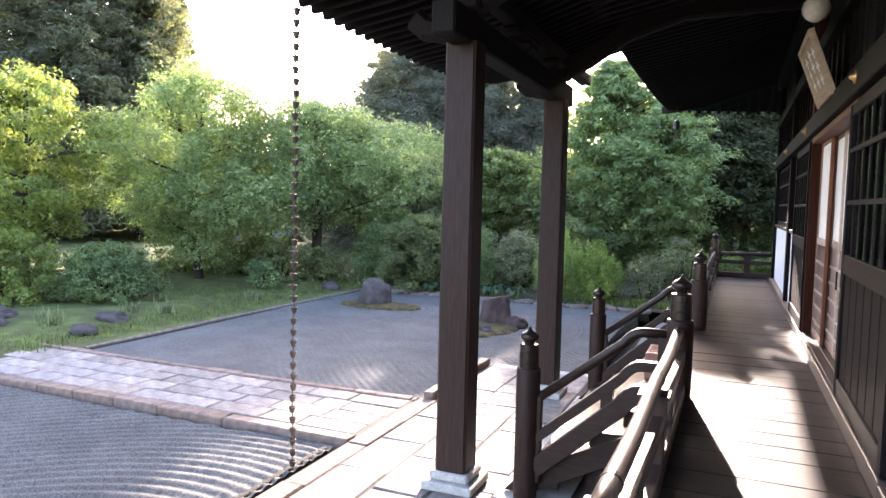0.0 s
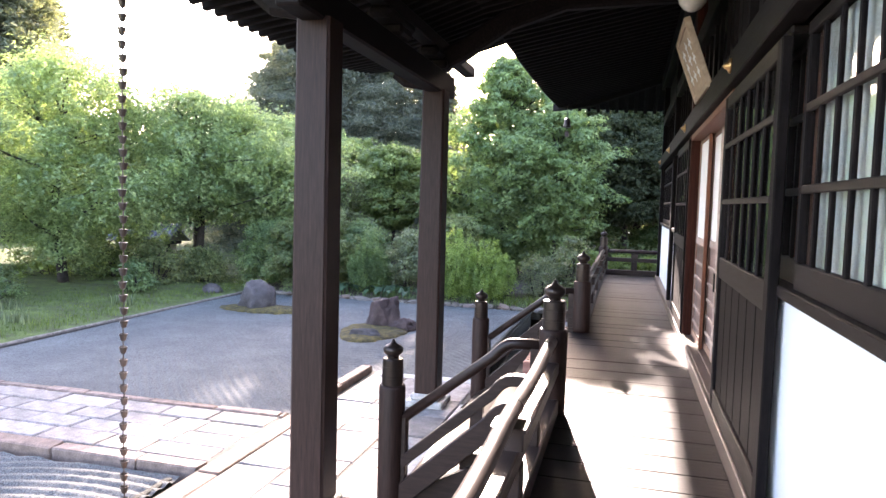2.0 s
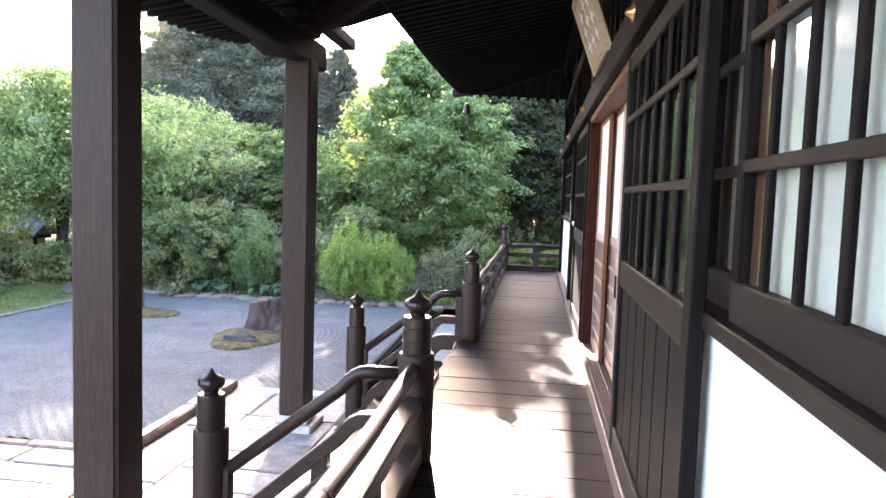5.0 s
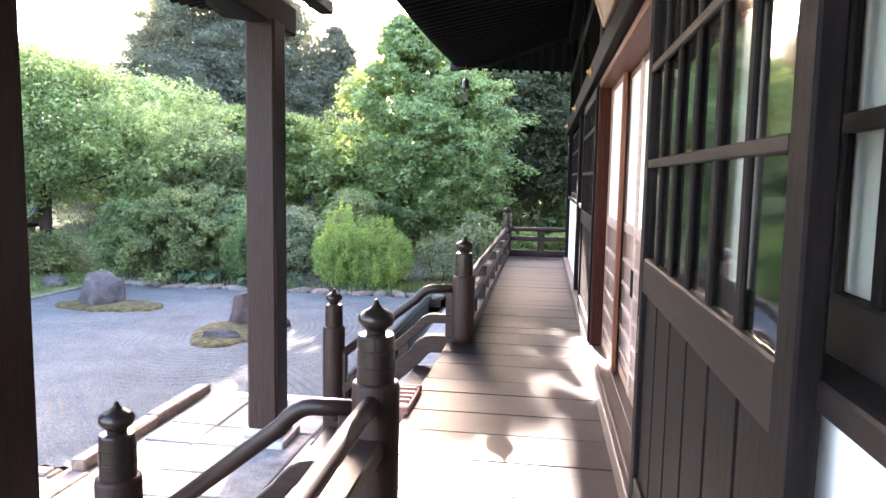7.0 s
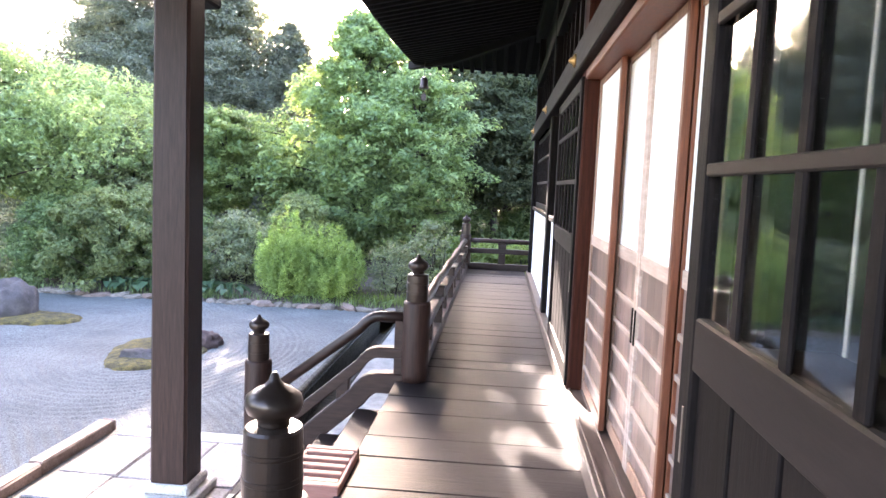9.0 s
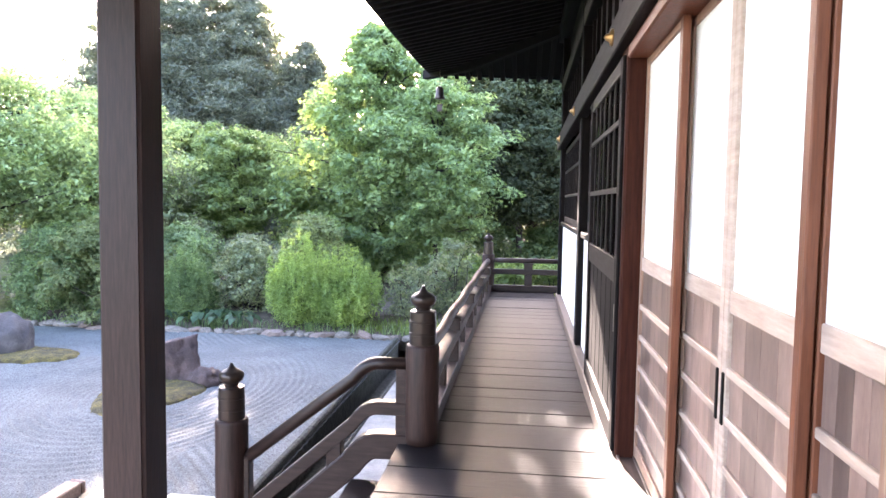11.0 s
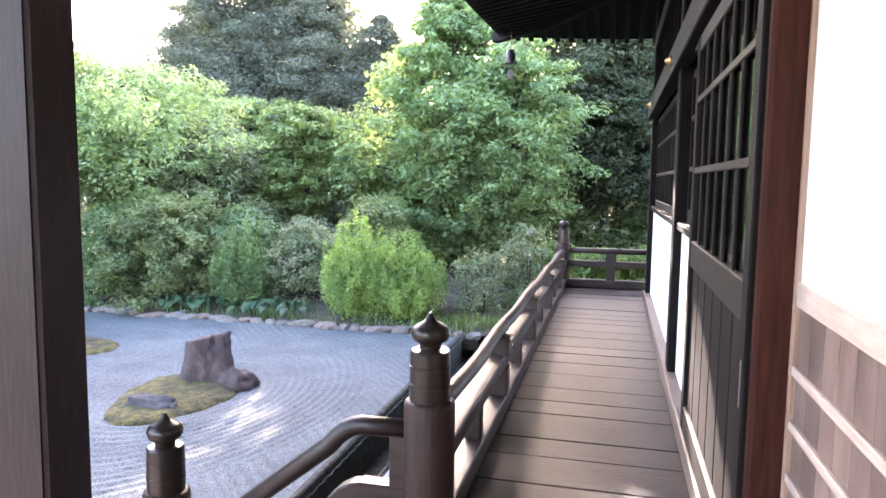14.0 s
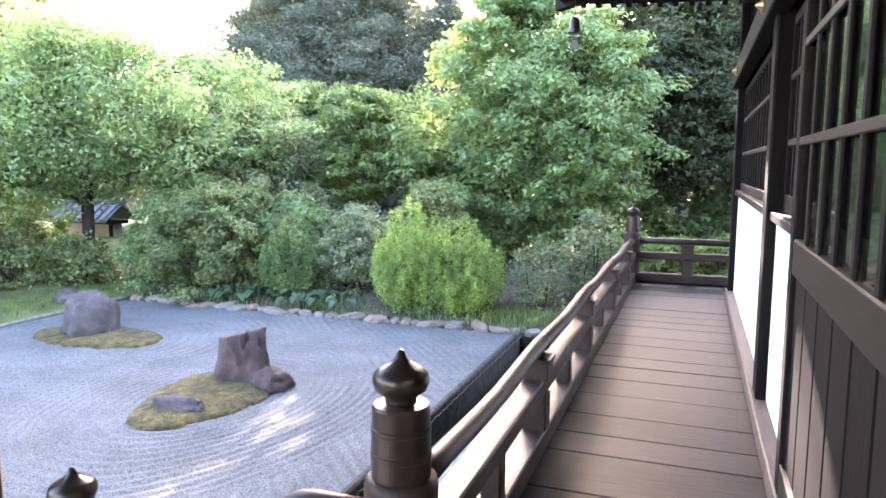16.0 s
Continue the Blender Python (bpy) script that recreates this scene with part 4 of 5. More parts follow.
def limb(bm, a, b, r0, r1, bow=0.15, n=6):
    a, b = Vector(a), Vector(b)
    mid = Vector((rnd.uniform(-1, 1), rnd.uniform(-1, 1), rnd.uniform(-0.3, 0.6))) * bow * (b - a).length
    pts = [a.lerp(b, k / n) + mid * math.sin(math.pi * k / n) * 0.5 for k in range(n + 1)]
    rings = []
    for k, p in enumerate(pts):
        d = (pts[min(k + 1, n)] - pts[max(k - 1, 0)]).normalized()
        u = d.cross(Vector((0.31, 0.9, 0.2))).normalized()
        w = d.cross(u)
        r = r0 + (r1 - r0) * k / n
        rings.append([bm.verts.new(p + u * r * math.cos(2 * math.pi * j / 8) + w * r * math.sin(2 * math.pi * j / 8)) for j in range(8)])
    for p, q in zip(rings, rings[1:]):
        for j in range(8):
            bm.faces.new((p[j], p[(j + 1) % 8], q[(j + 1) % 8], q[j]))
    return pts


def broad_tree(at, height, radius, low, mat, clumps, per, size, label, trunk_r=0.14, squash=1.0, cone=0.0, stems=1, lean=(0, 0), spread=0.42, flat=0.5, thin=0.0, lumpy=0.6, gap=None):
    """Trunk, limbs that end in leaf clumps, uneven outline."""
    t = thing("tree", label, "tree", at)
    bm = bmesh.new()
    top = Vector((lean[0], lean[1], height * 0.72))
    spine = []
    for k in range(stems):
        foot = Vector((0.25 * k * math.cos(k * 2.1), 0.25 * k * math.sin(k * 2.1), -0.15))
        spine += limb(bm, foot, top + Vector((rnd.uniform(-0.6, 0.6), rnd.uniform(-0.6, 0.6), 0)) * (0.2 + 0.5 * (k > 0)), trunk_r, trunk_r * 0.3, 0.10, 10)
    centres, widths = [], []
    mid = (low + height) / 2
    half = (height - low) / 2
    for k in range(clumps):
        u = 1 - 2 * (k + 0.5) / clumps
        a = k * 2.399963
        if (u > 0.15 or (thin and math.cos(a) < -0.35)) and rnd.random() < thin:
            continue
        rr = math.sqrt(max(0.0, 1 - u * u))
        depth = rnd.uniform(0.55, 1.08) if k % 4 else rnd.uniform(0.2, 0.6)
        taper = 1 - cone * (u + 1) / 2
        lump = 1 + lumpy * noise.noise(Vector((math.cos(a) * rr * 1.7 + at[0], math.sin(a) * rr * 1.7 + at[1], u * 1.9)))
        c = Vector((math.cos(a) * rr * radius * depth * taper * lump + lean[0] * 0.7, math.sin(a) * rr * radius * depth * taper * squash * lump + lean[1] * 0.7, mid + u * half * (0.75 + 0.25 * depth)))
        if gap and gap[0] < c.x < gap[1] and gap[2] < c.z < gap[3]:
            continue
        centres.append(c)
        widths.append(spread * rnd.uniform(0.7, 1.25) * (1 - 0.4 * cone * (u + 1) / 2))
    for k, c in enumerate(centres):
        if k % 5 == 0:
            near = min(spine, key=lambda p: (p - c).length + 2.0 * max(0.0, p.z - c.z + 0.3))
            limb(bm, near, c, trunk_r * 0.32, 0.012, 0.2, 5)
    part("trunk", bm, M_BARK, t, "", True)
    centres, widths = tufts(centres, widths, 4)
    crown("crown", centres, widths, per // 4, size, mat, t, flat=flat, fine=True)
    return t


def cedar(at, height, radius, low, mat, tiers, per, size, label, trunk_r=0.2, blunt=1.0):
    """Straight trunk, drooping whorls of needle sprays, pointed top."""
    t = thing("conifer", label, "tree", at)
    bm = bmesh.new()
    limb(bm, (0, 0, -0.2), (0, 0, height * 0.97), trunk_r, 0.03, 0.01, 8)
    centres, widths = [], []
    for k in range(tiers):
        f = k / (tiers - 1)
        z = low + (height - low) * f
        r = radius * (1 - f ** blunt) ** 0.75 * rnd.uniform(0.8, 1.15) + 0.15
        n = max(3, int((9 if blunt < 1.5 else 12) * (1 - f ** blunt) + 3))
        for j in range(n):
            a = 2 * math.pi * (j + rnd.random() * 0.7) / n + k
            for q in ((0.45, 0.9) if blunt < 2 else (0.3, 0.62, 0.95)):
                rr = r * q * rnd.uniform(0.8, 1.15)
                centres.append((rr * math.cos(a), rr * math.sin(a), z - 0.22 * rr + rnd.uniform(-0.2, 0.2)))
                widths.append(0.28 + 0.24 * r / radius * radius ** 0.5)
            if j % 3 == 0 and f < 0.9:
                limb(bm, (0, 0, z), (r * 0.8 * math.cos(a), r * 0.8 * math.sin(a), z - 0.2 * r), trunk_r * 0.18 + 0.01, 0.01, 0.05, 3)
    part("trunk", bm, M_BARK, t, "", True)
    centres, widths = tufts(centres, widths, 3, 0.8, 0.62)
    crown("crown", centres, widths, per // 3, size, mat, t, flat=0.42, aspect=0.34, fine=True)
    return t


def shrub(at, height, radius, mat, clumps, per, size, label, squash=1.0, name="shrub", aspect=0.55, spread=0.22, stems=6, flat=0.8):
    s = thing(name, label, "shrub", at)
    bm = bmesh.new()
    centres, widths = [], []
    for k in range(clumps):
        u = (k + 0.5) / clumps
        a = k * 2.399963
        d = rnd.uniform(0.6, 1.0) if k % 3 else rnd.uniform(0.1, 0.7)
        rr = math.sqrt(max(0.0, 1 - (u * 1.05 - 0.12) ** 2 if u < 0.98 else 0.1))
        lump = 1 + 0.3 * noise.noise(Vector((math.cos(a) * 2 + at[0], math.sin(a) * 2 + at[1], u * 2.5)))
        centres.append(Vector((rr * radius * d * lump * math.cos(a), rr * radius * squash * d * lump * math.sin(a), 0.12 + u * height * 0.92 * (0.9 + 0.1 * lump))))
        widths.append(spread * rnd.uniform(0.7, 1.3))
    for k in range(stems):
        limb(bm, (rnd.uniform(-0.1, 0.1), rnd.uniform(-0.1, 0.1), -0.15), centres[rnd.randrange(len(centres))], 0.025, 0.008, 0.2, 5)
    part("stem", bm, M_BARK, s)
    centres, widths = tufts(centres, widths, 3, 0.8, 0.55)
    crown("crown", centres, widths, per // 3, size, mat, s, flat=flat * 0.8, aspect=aspect, fine=size > 0.1)
    return s


BED = GRAVEL + 0.10
# plum trees and their neighbours across the lawn
broad_tree((-12.3, 20.6, -1.1), 5.9, 3.3, 1.95, L_PLUM, 210, 176, 0.155, "spreading plum tree in full leaf beyond the gravel", 0.15, 0.9, stems=2, spread=0.6, flat=0.8)
broad_tree((-14.5, 17.4, -1.1), 6.4, 2.9, 1.0, L_PLUM, 150, 190, 0.16, "leafy plum tree with a forked trunk on the lawn", 0.13, 0.9, stems=2, spread=0.6, flat=0.8)
broad_tree((-16.4, 13.0, -1.1), 5.9, 2.3, 1.5, L_LIME, 110, 170, 0.16, "pale green young tree at the edge of the lawn", 0.12, spread=0.45)
broad_tree((-10.6, 22.9, -1.1), 5.4, 2.6, 1.7, L_PLUM, 170, 100, 0.16, "bushy tree between the lawn and the hedge", 0.13, stems=2)
# the tall light tree that stands before the wood
broad_tree((-3.15, 26.2, -1.1), 7.95, 3.75, 0.5, L_MAPLE, 500, 112, 0.20, "tall fresh-green broadleaf tree in front of the wood", 0.16, cone=0.64, spread=0.54, flat=0.5, thin=0.20, lumpy=0.30, gap=(-2.5, -1.5, 3.7, 5.0))
broad_tree((-1.2, 24.8, -1.1), 6.15, 1.65, 1.3, L_MAPLE, 130, 130, 0.18, "low green tree with level branches near the veranda's end", 0.1, spread=0.5, flat=0.35)
# lighter understorey behind the shrubs
broad_tree((-9.3, 23.6, -1.1), 4.2, 1.7, 0.7, L_GREY, 130, 95, 0.14, "grey-green small-leaved tree behind the shrubs", 0.08, stems=3)
broad_tree((-7.3, 25.4, -1.1), 4.7, 1.7, 1.6, L_LAYER, 90, 150, 0.18, "light green layered tree behind the shrubs", 0.1, flat=0.4)
broad_tree((-9.9, 26.8, -1.1), 5.1, 1.9, 1.6, L_LAYER, 90, 150, 0.18, "light green layered tree beside the grey-leaved one", 0.1, flat=0.4)
broad_tree((-4.9, 28.2, -1.1), 4.6, 2.0, 1.4, L_LIME, 130, 90, 0.19, "sunlit yellow-green tree behind the shrubs", 0.1)
broad_tree((-12.2, 27.0, -1.1), 5.2, 2.8, 1.0, L_LIME, 150, 90, 0.2, "sunlit pale tree beyond the garden wall", 0.12)
broad_tree((-19.0, 22.0, -1.1), 5.6, 3.2, 0.8, L_LIME, 170, 90, 0.2, "sunlit pale tree deep in the garden", 0.13)
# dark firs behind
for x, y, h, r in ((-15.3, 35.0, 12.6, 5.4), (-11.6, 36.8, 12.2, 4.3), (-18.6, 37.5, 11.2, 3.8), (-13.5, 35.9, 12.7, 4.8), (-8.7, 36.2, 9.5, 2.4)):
    cedar((x, y, -1.1), h, r, 1.2, L_HAZY_FIR, int(h * 1.95), 126, 0.24, "dark dense fir behind the garden", 0.24, 2.2)
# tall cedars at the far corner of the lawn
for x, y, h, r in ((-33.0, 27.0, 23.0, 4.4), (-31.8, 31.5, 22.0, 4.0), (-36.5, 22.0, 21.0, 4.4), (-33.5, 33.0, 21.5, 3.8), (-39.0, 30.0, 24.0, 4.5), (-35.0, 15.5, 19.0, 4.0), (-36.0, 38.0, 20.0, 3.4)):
    cedar((x, y, -1.1), h, r, 2.0, L_HAZY_CEDAR, 40, 60, 0.46, "tall dark cedar at the edge of the garden", 0.34, 1.15)
# plantation beyond the veranda's end
for k in range(36):
    x = -0.6 + (k % 9) * 1.9 + rnd.uniform(-0.7, 0.7)
    y = 31.0 + (k // 9) * 4.2 + rnd.uniform(-1.2, 1.2)
    cedar((x, y, -1.1), rnd.uniform(10.5, 14.0), rnd.uniform(1.6, 2.2), rnd.uniform(2.5, 3.8), L_CEDAR, 14, 24, 0.44, "slender cedar with a bare lower trunk in the wood", 0.13)
broad_tree((1.0, 28.2, -1.1), 7.4, 1.7, 2.0, L_CEDAR, 190, 90, 0.22, "dark weeping evergreen beside the wood", 0.14, cone=0.4)
broad_tree((5.6, 27.5, -1.1), 7.0, 2.2, 1.4, L_CEDAR, 150, 90, 0.22, "dark weeping evergreen beside the wood", 0.14, cone=0.4)

# shrubs along the far kerb
shrub((-9.25, 20.3, BED), 1.9, 1.35, L_SHRUB, 130, 90, 0.11, "dense glossy dark green clipped shrub")
shrub((-7.9, 20.2, BED), 2.2, 1.6, L_AZALEA, 120, 130, 0.12, "rounded olive-green azalea behind the gravel", name="azalea")
shrub((-6.7, 20.9, BED), 1.9, 1.0, L_SHRUB, 90, 90, 0.12, "leafy green shrub in the far bed")
shrub((-5.0, 20.6, BED), 1.7, 0.95, L_GREY, 70, 75, 0.11, "grey-green shrub in the far bed")
shrub((-3.9, 21.8, BED), 2.2, 1.0, L_AZALEA, 80, 80, 0.13, "sunlit shrub with reddish tips", name="azalea")
shrub((-1.15, 20.3, BED), 1.15, 0.62, L_GREY, 36, 46, 0.11, "sparse grey-leaved shrub near the drain", aspect=0.4)
shrub((-0.35, 20.9, BED), 1.7, 0.6, L_GREY, 34, 50, 0.12, "thin twiggy grey-leaved shrub", stems=14)
for x, y in ((1.0, 22.2), (1.9, 22.6), (2.7, 22.0), (0.2, 22.9)):
    shrub((x, y, BED), 1.15, 0.7, L_LIME, 30, 60, 0.16, "low bright green fern-like undergrowth", name="undergrowth", flat=0.4)
for k in range(14):
    shrub((-6.5 + 1.15 * k + rnd.uniform(-0.4, 0.4), 28.8 + rnd.uniform(-0.8, 0.8), -1.1), rnd.uniform(1.7, 2.8), 1.1, L_SHRUB, 26, 54, 0.24, "dim undergrowth at the edge of the wood", name="undergrowth", stems=4, spread=0.4)
# shrubs on the lawn side
shrub((-13.0, 12.6, -1.1), 1.35, 1.3, L_SHRUB, 90, 80, 0.11, "loose shrub with brown twigs on the lawn", stems=22)
shrub((-15.0, 11.4, -1.1), 1.7, 1.5, L_LIME, 100, 85, 0.12, "bright green hydrangea-like shrub on the lawn")
shrub((-14.6, 14.2, -1.1), 1.2, 1.3, L_AZALEA, 70, 80, 0.11, "brownish loose shrub under the plum trees", stems=22)
shrub((-17.4, 9.6, -1.1), 1.8, 1.6, L_LIME, 100, 85, 0.12, "bright green shrub at the lawn's edge")
shrub((-11.6, 16.8, -1.1), 0.75, 0.5, L_SHRUB, 26, 70, 0.09, "small round shrub on the lawn")
shrub((-14.6, 20.6, -1.1), 1.2, 0.9, L_SHRUB, 50, 80, 0.10, "dark leafy shrub under the plum trees")
shrub((-12.3, 18.6, -1.1), 1.15, 1.0, L_AZALEA, 50, 80, 0.10, "brownish twiggy shrub at the corner of the lawn", stems=18)
shrub((-11.2, 19.4, -1.1), 0.95, 0.7, L_AZALEA, 40, 80, 0.10, "low shrub between lawn and hedge")
shrub((-15.6, 21.6, -1.1), 1.8, 1.6, L_LIME, 60, 80, 0.12, "light green undergrowth beside the garden wall")
shrub((-14.4, 19.4, -1.1), 1.0, 1.2, L_SHRUB, 50, 80, 0.11, "low shrub at the foot of the plum tree", stems=14)
shrub((-16.5, 19.0, -1.1), 1.5, 1.2, L_LIME, 60, 80, 0.12, "light shrub in the shade of the plum trees")


def hosta(at, label):
    h = thing("hosta", label, "plant", at, "hostas along the far kerb")
    for k in range(13):
        a, r = rnd.uniform(0, 6.28), rnd.uniform(0.10, 0.30)
        L, W = rnd.uniform(0.20, 0.30), rnd.uniform(0.13, 0.19)
        d, s = Vector((math.cos(a), math.sin(a), 0)), Vector((-math.sin(a), math.cos(a), 0))
        z = 0.32 - 0.5 * r
        bm = bmesh.new()
        rows = []
        for f, w, dz in ((0.0, 0.1, 0.0), (0.3, 0.9, 0.05), (0.6, 1.0, 0.03), (0.85, 0.55, -0.03), (1.0, 0.05, -0.09)):
            c = d * (r + L * f) + Vector((0, 0, z + dz))
            rows.append([bm.verts.new(c - s * W * w / 2 + Vector((0, 0, 0.02))), bm.verts.new(c), bm.verts.new(c + s * W * w / 2 + Vector((0, 0, 0.02)))])
        for p, q in zip(rows, rows[1:]):
            for j in range(2):
                bm.faces.new((p[j], p[j + 1], q[j + 1], q[j]))
        part("leaf", bm, L_HOSTA, h, "", True)
    bm = lathe([(0.05, -0.05), (0.03, 0.3)], 8)
    part("stem", bm, L_HOSTA, h)
    return h


first = hosta((-6.9, 19.15, BED - 0.06), "broad-leaved green hosta at the kerb")
for x, y in ((-6.45, 19.2), (-5.5, 19.15), (-5.05, 19.25), (-4.6, 19.15), (-7.4, 19.2), (-5.3, 19.5), (-6.7, 19.5)):
    copy_thing(first, pose(x, y, BED - 0.06, 0, 0, rnd.uniform(0, 360)))


def blades(name, pts, height, width, mat, label, arch=0.35):
    """Grass: every blade a narrow bent strip."""
    n = len(pts)
    a = rng.uniform(0, 2 * np.pi, n)
    h = height * rng.uniform(0.5, 1.25, n)
    d = np.stack([np.cos(a), np.sin(a), np.zeros(n)], 1)
    s = np.stack([-np.sin(a), np.cos(a), np.zeros(n)], 1) * (width * rng.uniform(0.7, 1.3, n) / 2)[:, None]
    up = np.array([0, 0, 1.0])
    p0 = pts
    p1 = pts + up * (h * 0.6)[:, None] + d * (h * arch * 0.3)[:, None]
    p2 = pts + up * (h * 0.92)[:, None] + d * (h * arch)[:, None]
    v = np.stack([p0 - s, p0 + s, p1 + s * 0.8, p1 - s * 0.8, p2 + s * 0.15, p2 - s * 0.15], 1).reshape(-1, 3)
    base = np.arange(n)[:, None] * 6
    q = np.concatenate([base + [0, 1, 2, 3], base + [3, 2, 4, 5]], 0)
    return tagged(new(name, raw_mesh(name, v, q, mat)), label, "grass", kind="stuff")


def feathery_bush(at, height, radius, mat, label, sprays=58):
    """Upright soft plumes crowded into a dome, each a tapering spray of slim leaves."""
    b = thing("bush", label, "bush", at)
    bm = bmesh.new()
    centres, widths = [], []
    for k in range(sprays):
        a, f = k * 2.399963, math.sqrt((k + 0.5) / sprays)
        reach = radius * f * rnd.uniform(0.85, 1.1)
        tip = Vector((reach * math.cos(a), reach * math.sin(a), height * (1.0 - 0.45 * f ** 2.2) * rnd.uniform(0.66, 1.1)))
        foot = Vector((0.45 * reach * math.cos(a), 0.45 * reach * math.sin(a), 0.05))
        if k % 4 == 0:
            limb(bm, Vector((foot.x * 0.4, foot.y * 0.4, -0.1)), tip * 0.85, 0.014, 0.004, 0.08, 4)
        for q in np.linspace(0.06, 1.0, 12):
            c = foot.lerp(tip, q)
            c.x += 0.25 * radius * f * math.cos(a) * math.sin(math.pi * q)
            c.y += 0.25 * radius * f * math.sin(a) * math.sin(math.pi * q)
            centres.append(tuple(c))
            widths.append(0.12 * (1.1 - 0.75 * q))
    part("stem", bm, M_BARK, b)
    crown("crown", centres, widths, 28, 0.095, mat, b, flat=1.5, lean=0.9, aspect=0.22)
    return b


feathery_bush((-3.45, 19.7, BED), 1.85, 0.78, L_FEATHER, "bright yellow-green feathery bush by the kerb")
feathery_bush((-2.55, 19.75, BED), 1.55, 0.82, L_FEATHER, "lower yellow-green feathery bush beside a taller one")
feathery_bush((-5.95, 19.7, BED), 1.65, 0.62, L_FRESH, "upright fresh-green feathery bush by the kerb", 44)
n = 16000
gx = -9.5 - rng.gamma(1.6, 2.2, n)
gy = rng.uniform(8.0, 21.0, n)
blades("grass", np.stack([gx, gy, np.full(n, GRAVEL + 0.06)], 1), 0.10, 0.012, L_GRASS, "rough uneven grass between kerb and shrubs")
n = 2200
gx = rng.uniform(-2.2, 1.8, n)
gy = 19.0 + rng.gamma(1.5, 0.5, n)
blades("grass", np.stack([gx, gy, np.full(n, BED - 0.04)], 1), 0.22, 0.014, L_GRASS, "thin weeds behind the stone edging")


n = 1100
gx = rng.uniform(-9.2, -1.0, n)
gx += 0.35 * np.sin(gx * 3.1)
gy = 18.86 + rng.gamma(1.4, 0.12, n)
blades("grass", np.stack([gx, gy, np.full(n, GRAVEL + 0.05)], 1), 0.20, 0.014, L_SHRUB, "weeds drooping over the edging stones", 0.7)


def iris(at, label):
    t = thing("iris_clump", label, "plant", at, "iris clumps on the lawn")
    k = 60
    pts = np.stack([rng.normal(0, 0.12, k), rng.normal(0, 0.12, k), np.zeros(k)], 1)
    o = blades("leaves", pts, 0.30, 0.028, L_GREY, "", 0.25)
    for key in ("label", "category", "kind"):
        if key in o:
            del o[key]
    o.parent = t
    return t


first = iris((-11.3, 9.8, -1.12), "clump of upright grey-green iris leaves")
for x, y in ((-10.6, 12.2), (-11.2, 11.6), (-10.4, 15.0), (-11.8, 13.2), (-12.0, 10.2)):
    copy_thing(first, pose(x, y, -1.12, 0, 0, rnd.uniform(0, 360)))

# woods that close the view beyond the garden
n = 1450
a = rng.uniform(radians(-80), radians(45), n)
d = rng.uniform(52, 74, n)
h = rng.uniform(0, 1, n) ** 1.3
far = np.stack([1 + d * np.sin(a), d * np.cos(a), -0.8 + h * 5.6], 1)
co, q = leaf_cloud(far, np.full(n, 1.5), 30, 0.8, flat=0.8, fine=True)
tagged(new("far_woods", raw_mesh("far_woods", co, q, L_HAZY_FIR)), "dark dense woods far behind the garden", "woods", kind="stuff")

# small roofed garden wall half hidden by the trees
gw = thing("garden_wall", "low tan earthen wall with a grey tiled cap", "wall", (-19.5, 27.3, -1.7))
gw.scale = (1.3, 1.3, 1.3)
part("wall", box(-1.1, 1.1, -0.15, 0.15, 0.0, 0.85), M_MUD, gw)
part("eave_beam", box(-1.2, 1.2, -0.30, 0.30, 0.85, 0.95, 0.01), M_DARKY, gw)
for sgn in (-1, 1):
    bm = bmesh.new()
    vs = [bm.verts.new(v) for v in ((-1.3, sgn * 0.62, 0.92), (1.3, sgn * 0.62, 0.92), (1.3, 0, 1.36), (-1.3, 0, 1.36), (-1.3, sgn * 0.62, 0.97), (1.3, sgn * 0.62, 0.97), (1.3, 0, 1.42), (-1.3, 0, 1.42))]
    for f in ((0, 1, 2, 3), (7, 6, 5, 4), (0, 4, 5, 1), (1, 5, 6, 2), (2, 6, 7, 3), (3, 7, 4, 0)):
        bm.faces.new([vs[k] for k in f])
    bmesh.ops.recalc_face_normals(bm, faces=bm.faces)
    part("roof", bm, M_TILE, gw, "grey tiled slope")
    for k in range(10):
        x = -1.2 + 0.265 * k
        part("tile_row", sweep([(x, sgn * 0.64, 0.985), (x, 0.0, 1.43)], ring(0.05, 8)), M_TILE, gw)
part("ridge", sweep([(-1.35, 0, 1.46), (1.35, 0, 1.46)], bar(0.16, 0.14, 0.04)), M_TILE, gw)
for x in (-1.0, 1.0):
    part("post", box(x - 0.07, x + 0.07, -0.17, 0.17, 0.0, 0.86, 0.01), M_DARK, gw)

# ---- floor planks ----
y = -4.0
plank_meshes = {}
while y < CORNER_Y + 0.06:
    w = rnd.choice((0.28, 0.33, 0.37, 0.41, 0.46))
    w = min(w, CORNER_Y + 0.10 - y)
    if w < 0.05:
        break
    key = round(w, 3)
    if key not in plank_meshes:
        plank_meshes[key] = finish("plank", box(0, 1.29, 0.003, w - 0.003, -0.05, 0, 0.005), M_PLANK)
    o = new("plank", plank_meshes[key])
    o.parent = floor
    o.location = (0.50 - rnd.uniform(0, 0.01), y, -rnd.uniform(0.0, 0.004))
    y += w


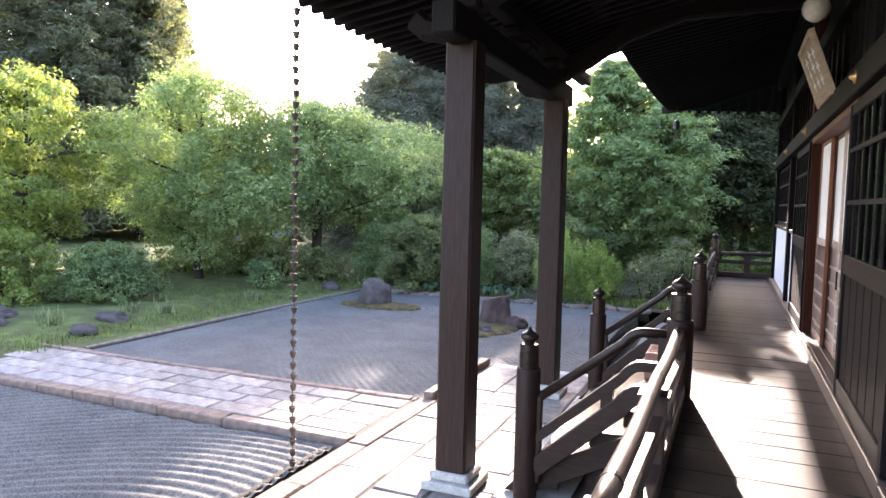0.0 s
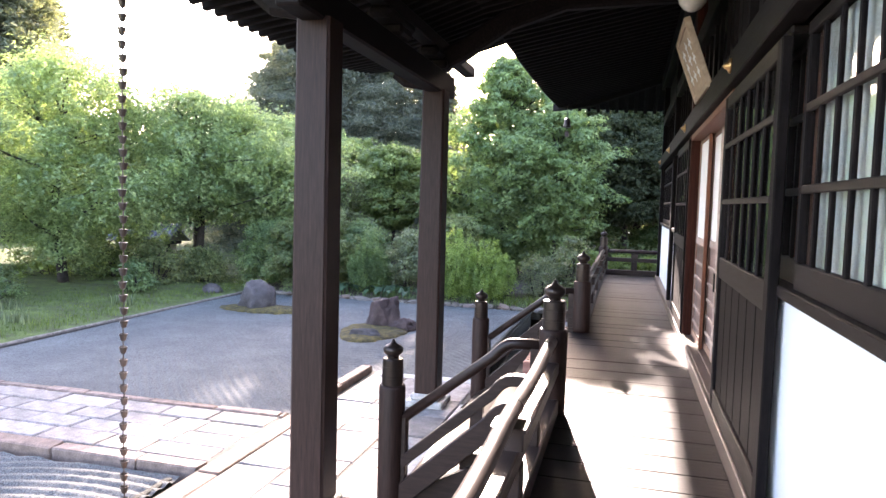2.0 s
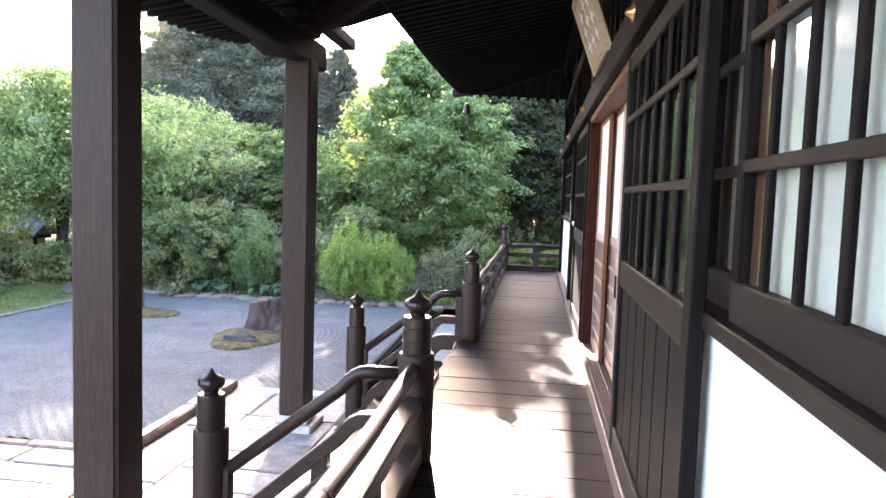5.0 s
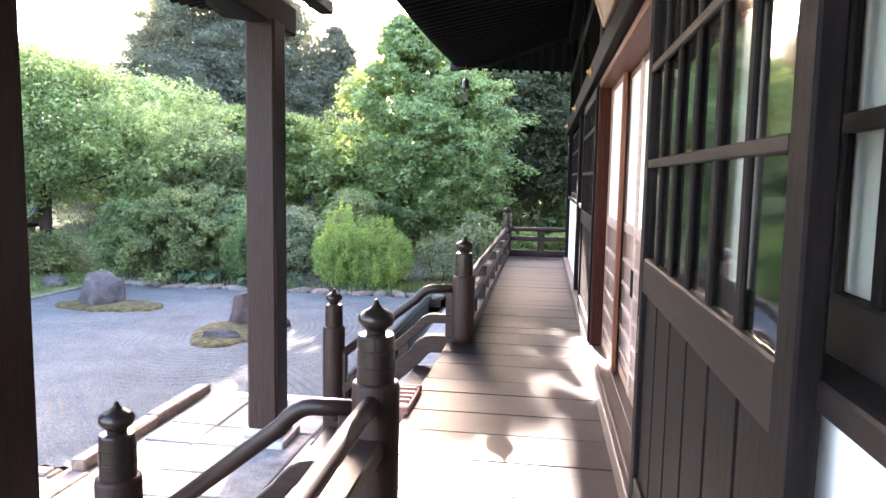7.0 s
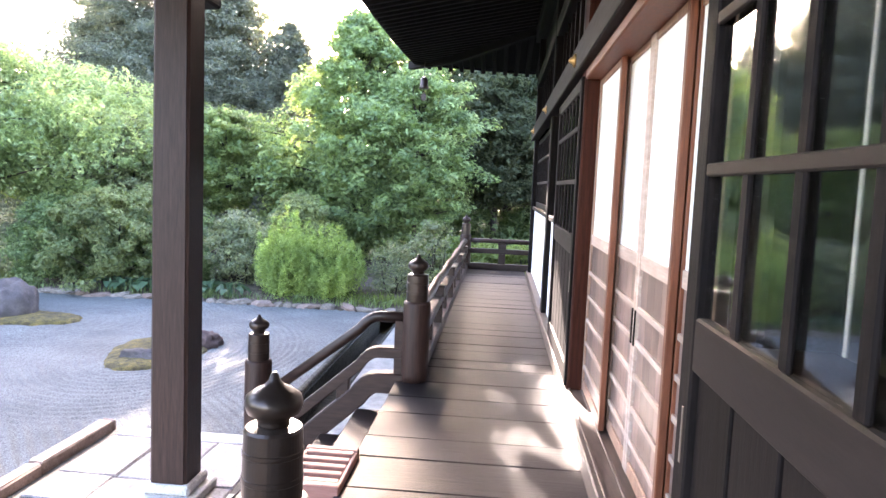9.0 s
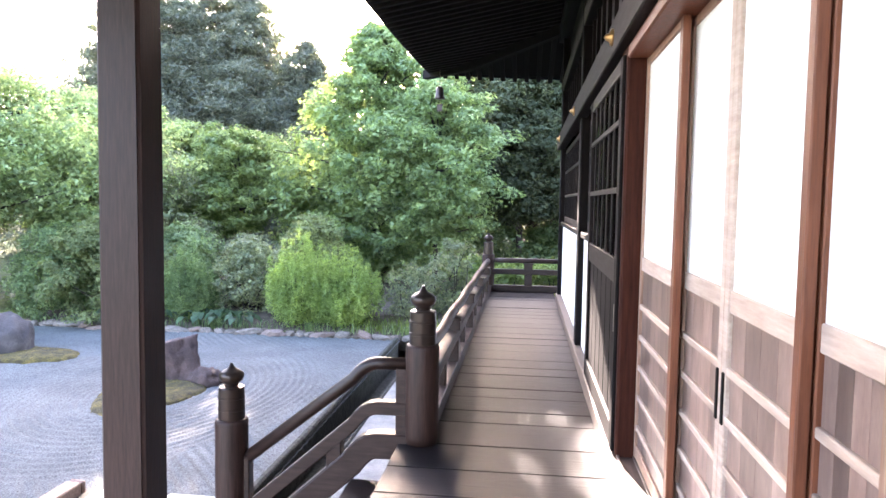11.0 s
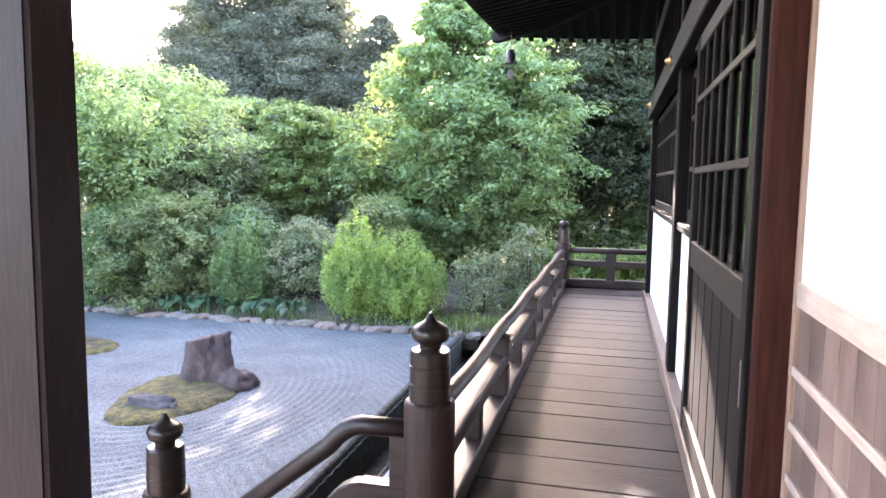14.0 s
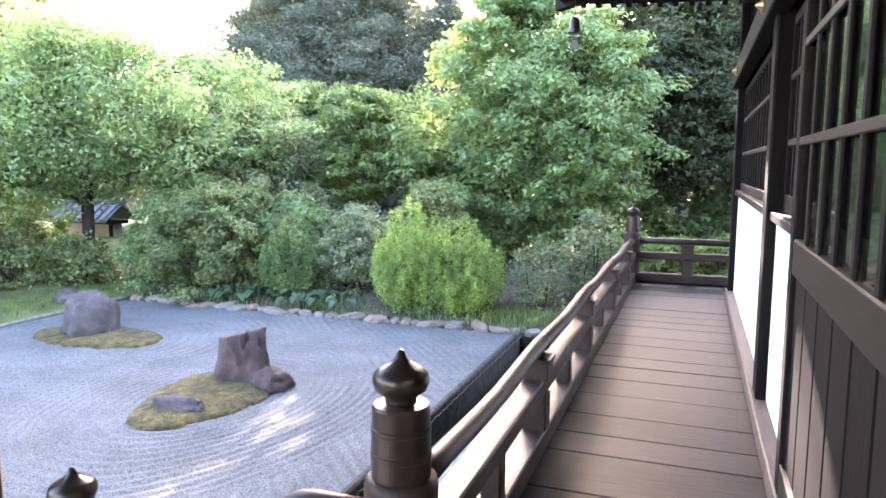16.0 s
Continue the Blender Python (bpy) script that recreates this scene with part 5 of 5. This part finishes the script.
# ---- paving slabs and kerbs ----
def slab_mesh(w, d, h, seed):
    """A cut stone: rounded arris, slightly skewed corners."""
    r = random.Random(seed)
    bm = bmesh.new()
    j = [(r.uniform(-0.012, 0.012), r.uniform(-0.012, 0.012)) for _ in range(4)]
    base = [(0, 0), (w, 0), (w, d), (0, d)]
    lo, mid, hi = [], [], []
    for (x, y), (a, b) in zip(base, j):
        cx, cy = (1 if x == 0 else -1), (1 if y == 0 else -1)
        lo.append(bm.verts.new((x + a, y + b, -h)))
        mid.append(bm.verts.new((x + a, y + b, -0.012)))
        hi.append(bm.verts.new((x + a + cx * 0.012, y + b + cy * 0.012, r.uniform(-0.003, 0.003))))
    for A, B in ((lo, mid), (mid, hi)):
        for k in range(4):
            bm.faces.new((A[k], A[(k + 1) % 4], B[(k + 1) % 4], B[k]))
    bm.faces.new(hi)
    return finish("slab", bm, M_STONE)


def pave(parent, x0, x1, y0, y1, lane, lengths, along_x, seed):
    """Lanes of slabs of uneven length with open joints."""
    r = random.Random(seed)
    u0, u1, v0, v1 = (x0, x1, y0, y1) if along_x else (y0, y1, x0, x1)
    lanes = round((v1 - v0) / lane)
    step = (v1 - v0) / lanes
    for k in range(lanes):
        u = u0
        while u < u1 - 0.02:
            L = r.choice(lengths) * (0.6 if u == u0 and k % 2 else 1.0)
            if u + L > u1 - 0.2:
                L = u1 - u
            g = r.uniform(0.014, 0.028)
            w, d = (L - g, step - g) if along_x else (step - g, L - g)
            o = new("slab", slab_mesh(w, d, 0.12, r.randrange(9999)))
            o.parent = parent
            o.location = (u if along_x else v0 + k * step, v0 + k * step if along_x else u, PAVE + r.uniform(-0.006, 0.006))
            u += L


pave(platform, -2.55, -0.90, 4.75, 11.0, 0.55, (0.5, 0.62, 0.75, 0.9), False, 3)
pave(path_bed, -14.0, -2.88, 7.12, 8.62, 0.375, (0.42, 0.55, 0.66, 0.8), True, 4)


def kerb_row(parent, x0, y0, x1, y1, width, top, length, seed, mat, depth=0.3):
    r = random.Random(seed)
    a, b = Vector((x0, y0, 0)), Vector((x1, y1, 0))
    d = (b - a).normalized()
    L, s = (b - a).length, 0.0
    turn = math.atan2(d.y, d.x)
    while s < L - 0.05:
        l = min(length * r.uniform(0.75, 1.3), L - s)
        bm = box(0, l - 0.012, -width / 2, width / 2, -depth, 0, 0.014)
        for v in bm.verts:
            v.co += Vector((r.uniform(-1, 1), r.uniform(-1, 1), r.uniform(-1, 1))) * 0.006
        o = part("kerb_stone", bm, mat, parent)
        p = a + d * s
        o.location = (p.x, p.y, top + r.uniform(-0.006, 0.006))
        o.rotation_euler = (0, 0, turn)
        s += l


kerb_row(path_bed, -14.0, 6.98, -2.83, 6.98, 0.20, PAVE + 0.012, 0.9, 5, M_KERB)
kerb_row(path_bed, -14.0, 8.72, -2.83, 8.72, 0.14, PAVE + 0.006, 0.8, 6, M_KERB)
kerb_row(platform, -2.69, 4.72, -2.69, 8.78, 0.24, PAVE + 0.008, 1.0, 7, M_KERB)
kerb_row(platform, -2.71, 8.80, -2.71, 11.2, 0.15, PAVE + 0.095, 1.2, 12, M_KERB)
kerb_row(platform, -2.55, 11.12, -0.75, 11.12, 0.2, PAVE + 0.006, 0.8, 8, M_PLINTH)
edging = structure("court_edging", box(-9.40, -9.30, 8.9, 18.8, -1.4, -1.16), M_BED)
kerb_row(edging, -9.36, 8.95, -9.36, 18.7, 0.09, GRAVEL + 0.055, 0.8, 9, M_EDGE)
# rough stones along the far bed
r9 = random.Random(21)
edging2 = structure("bed_edging", box(-9.3, -0.9, 18.78, 18.92, -1.4, -1.16), M_SOIL)
x = -9.25
stone_meshes = []
for k in range(6):
    bm = bmesh.new()
    bmesh.ops.create_icosphere(bm, subdivisions=2, radius=0.5)
    for v in bm.verts:
        v.co *= 1 + 0.5 * noise.noise(v.co * 1.8 + Vector((k * 5.0, 0, 0))) + 0.12 * noise.cell(v.co * 3.0 + Vector((k * 3.0, 0, 0)))
        v.co.z = max(-0.3, min(0.34, v.co.z))
    stone_meshes.append(finish("edge_stone", bm, M_KERB if k == 3 else M_EDGE))
while x < -0.9:
    w = r9.choice((0.16, 0.22, 0.28, 0.34, 0.42, 0.50)) * r9.uniform(0.85, 1.15)
    o = new("edge_stone", stone_meshes[r9.randrange(6)])
    o.parent = edging2
    o.location = (x + w / 2, 18.80 + r9.uniform(-0.09, 0.09), GRAVEL + r9.uniform(0.0, 0.035))
    o.scale = (w * 1.15, r9.uniform(0.14, 0.28), r9.uniform(0.14, 0.26))
    o.rotation_euler = (r9.uniform(-0.2, 0.2), r9.uniform(-0.2, 0.2), r9.uniform(-0.6, 0.6))
    x += w * r9.uniform(0.85, 1.25)
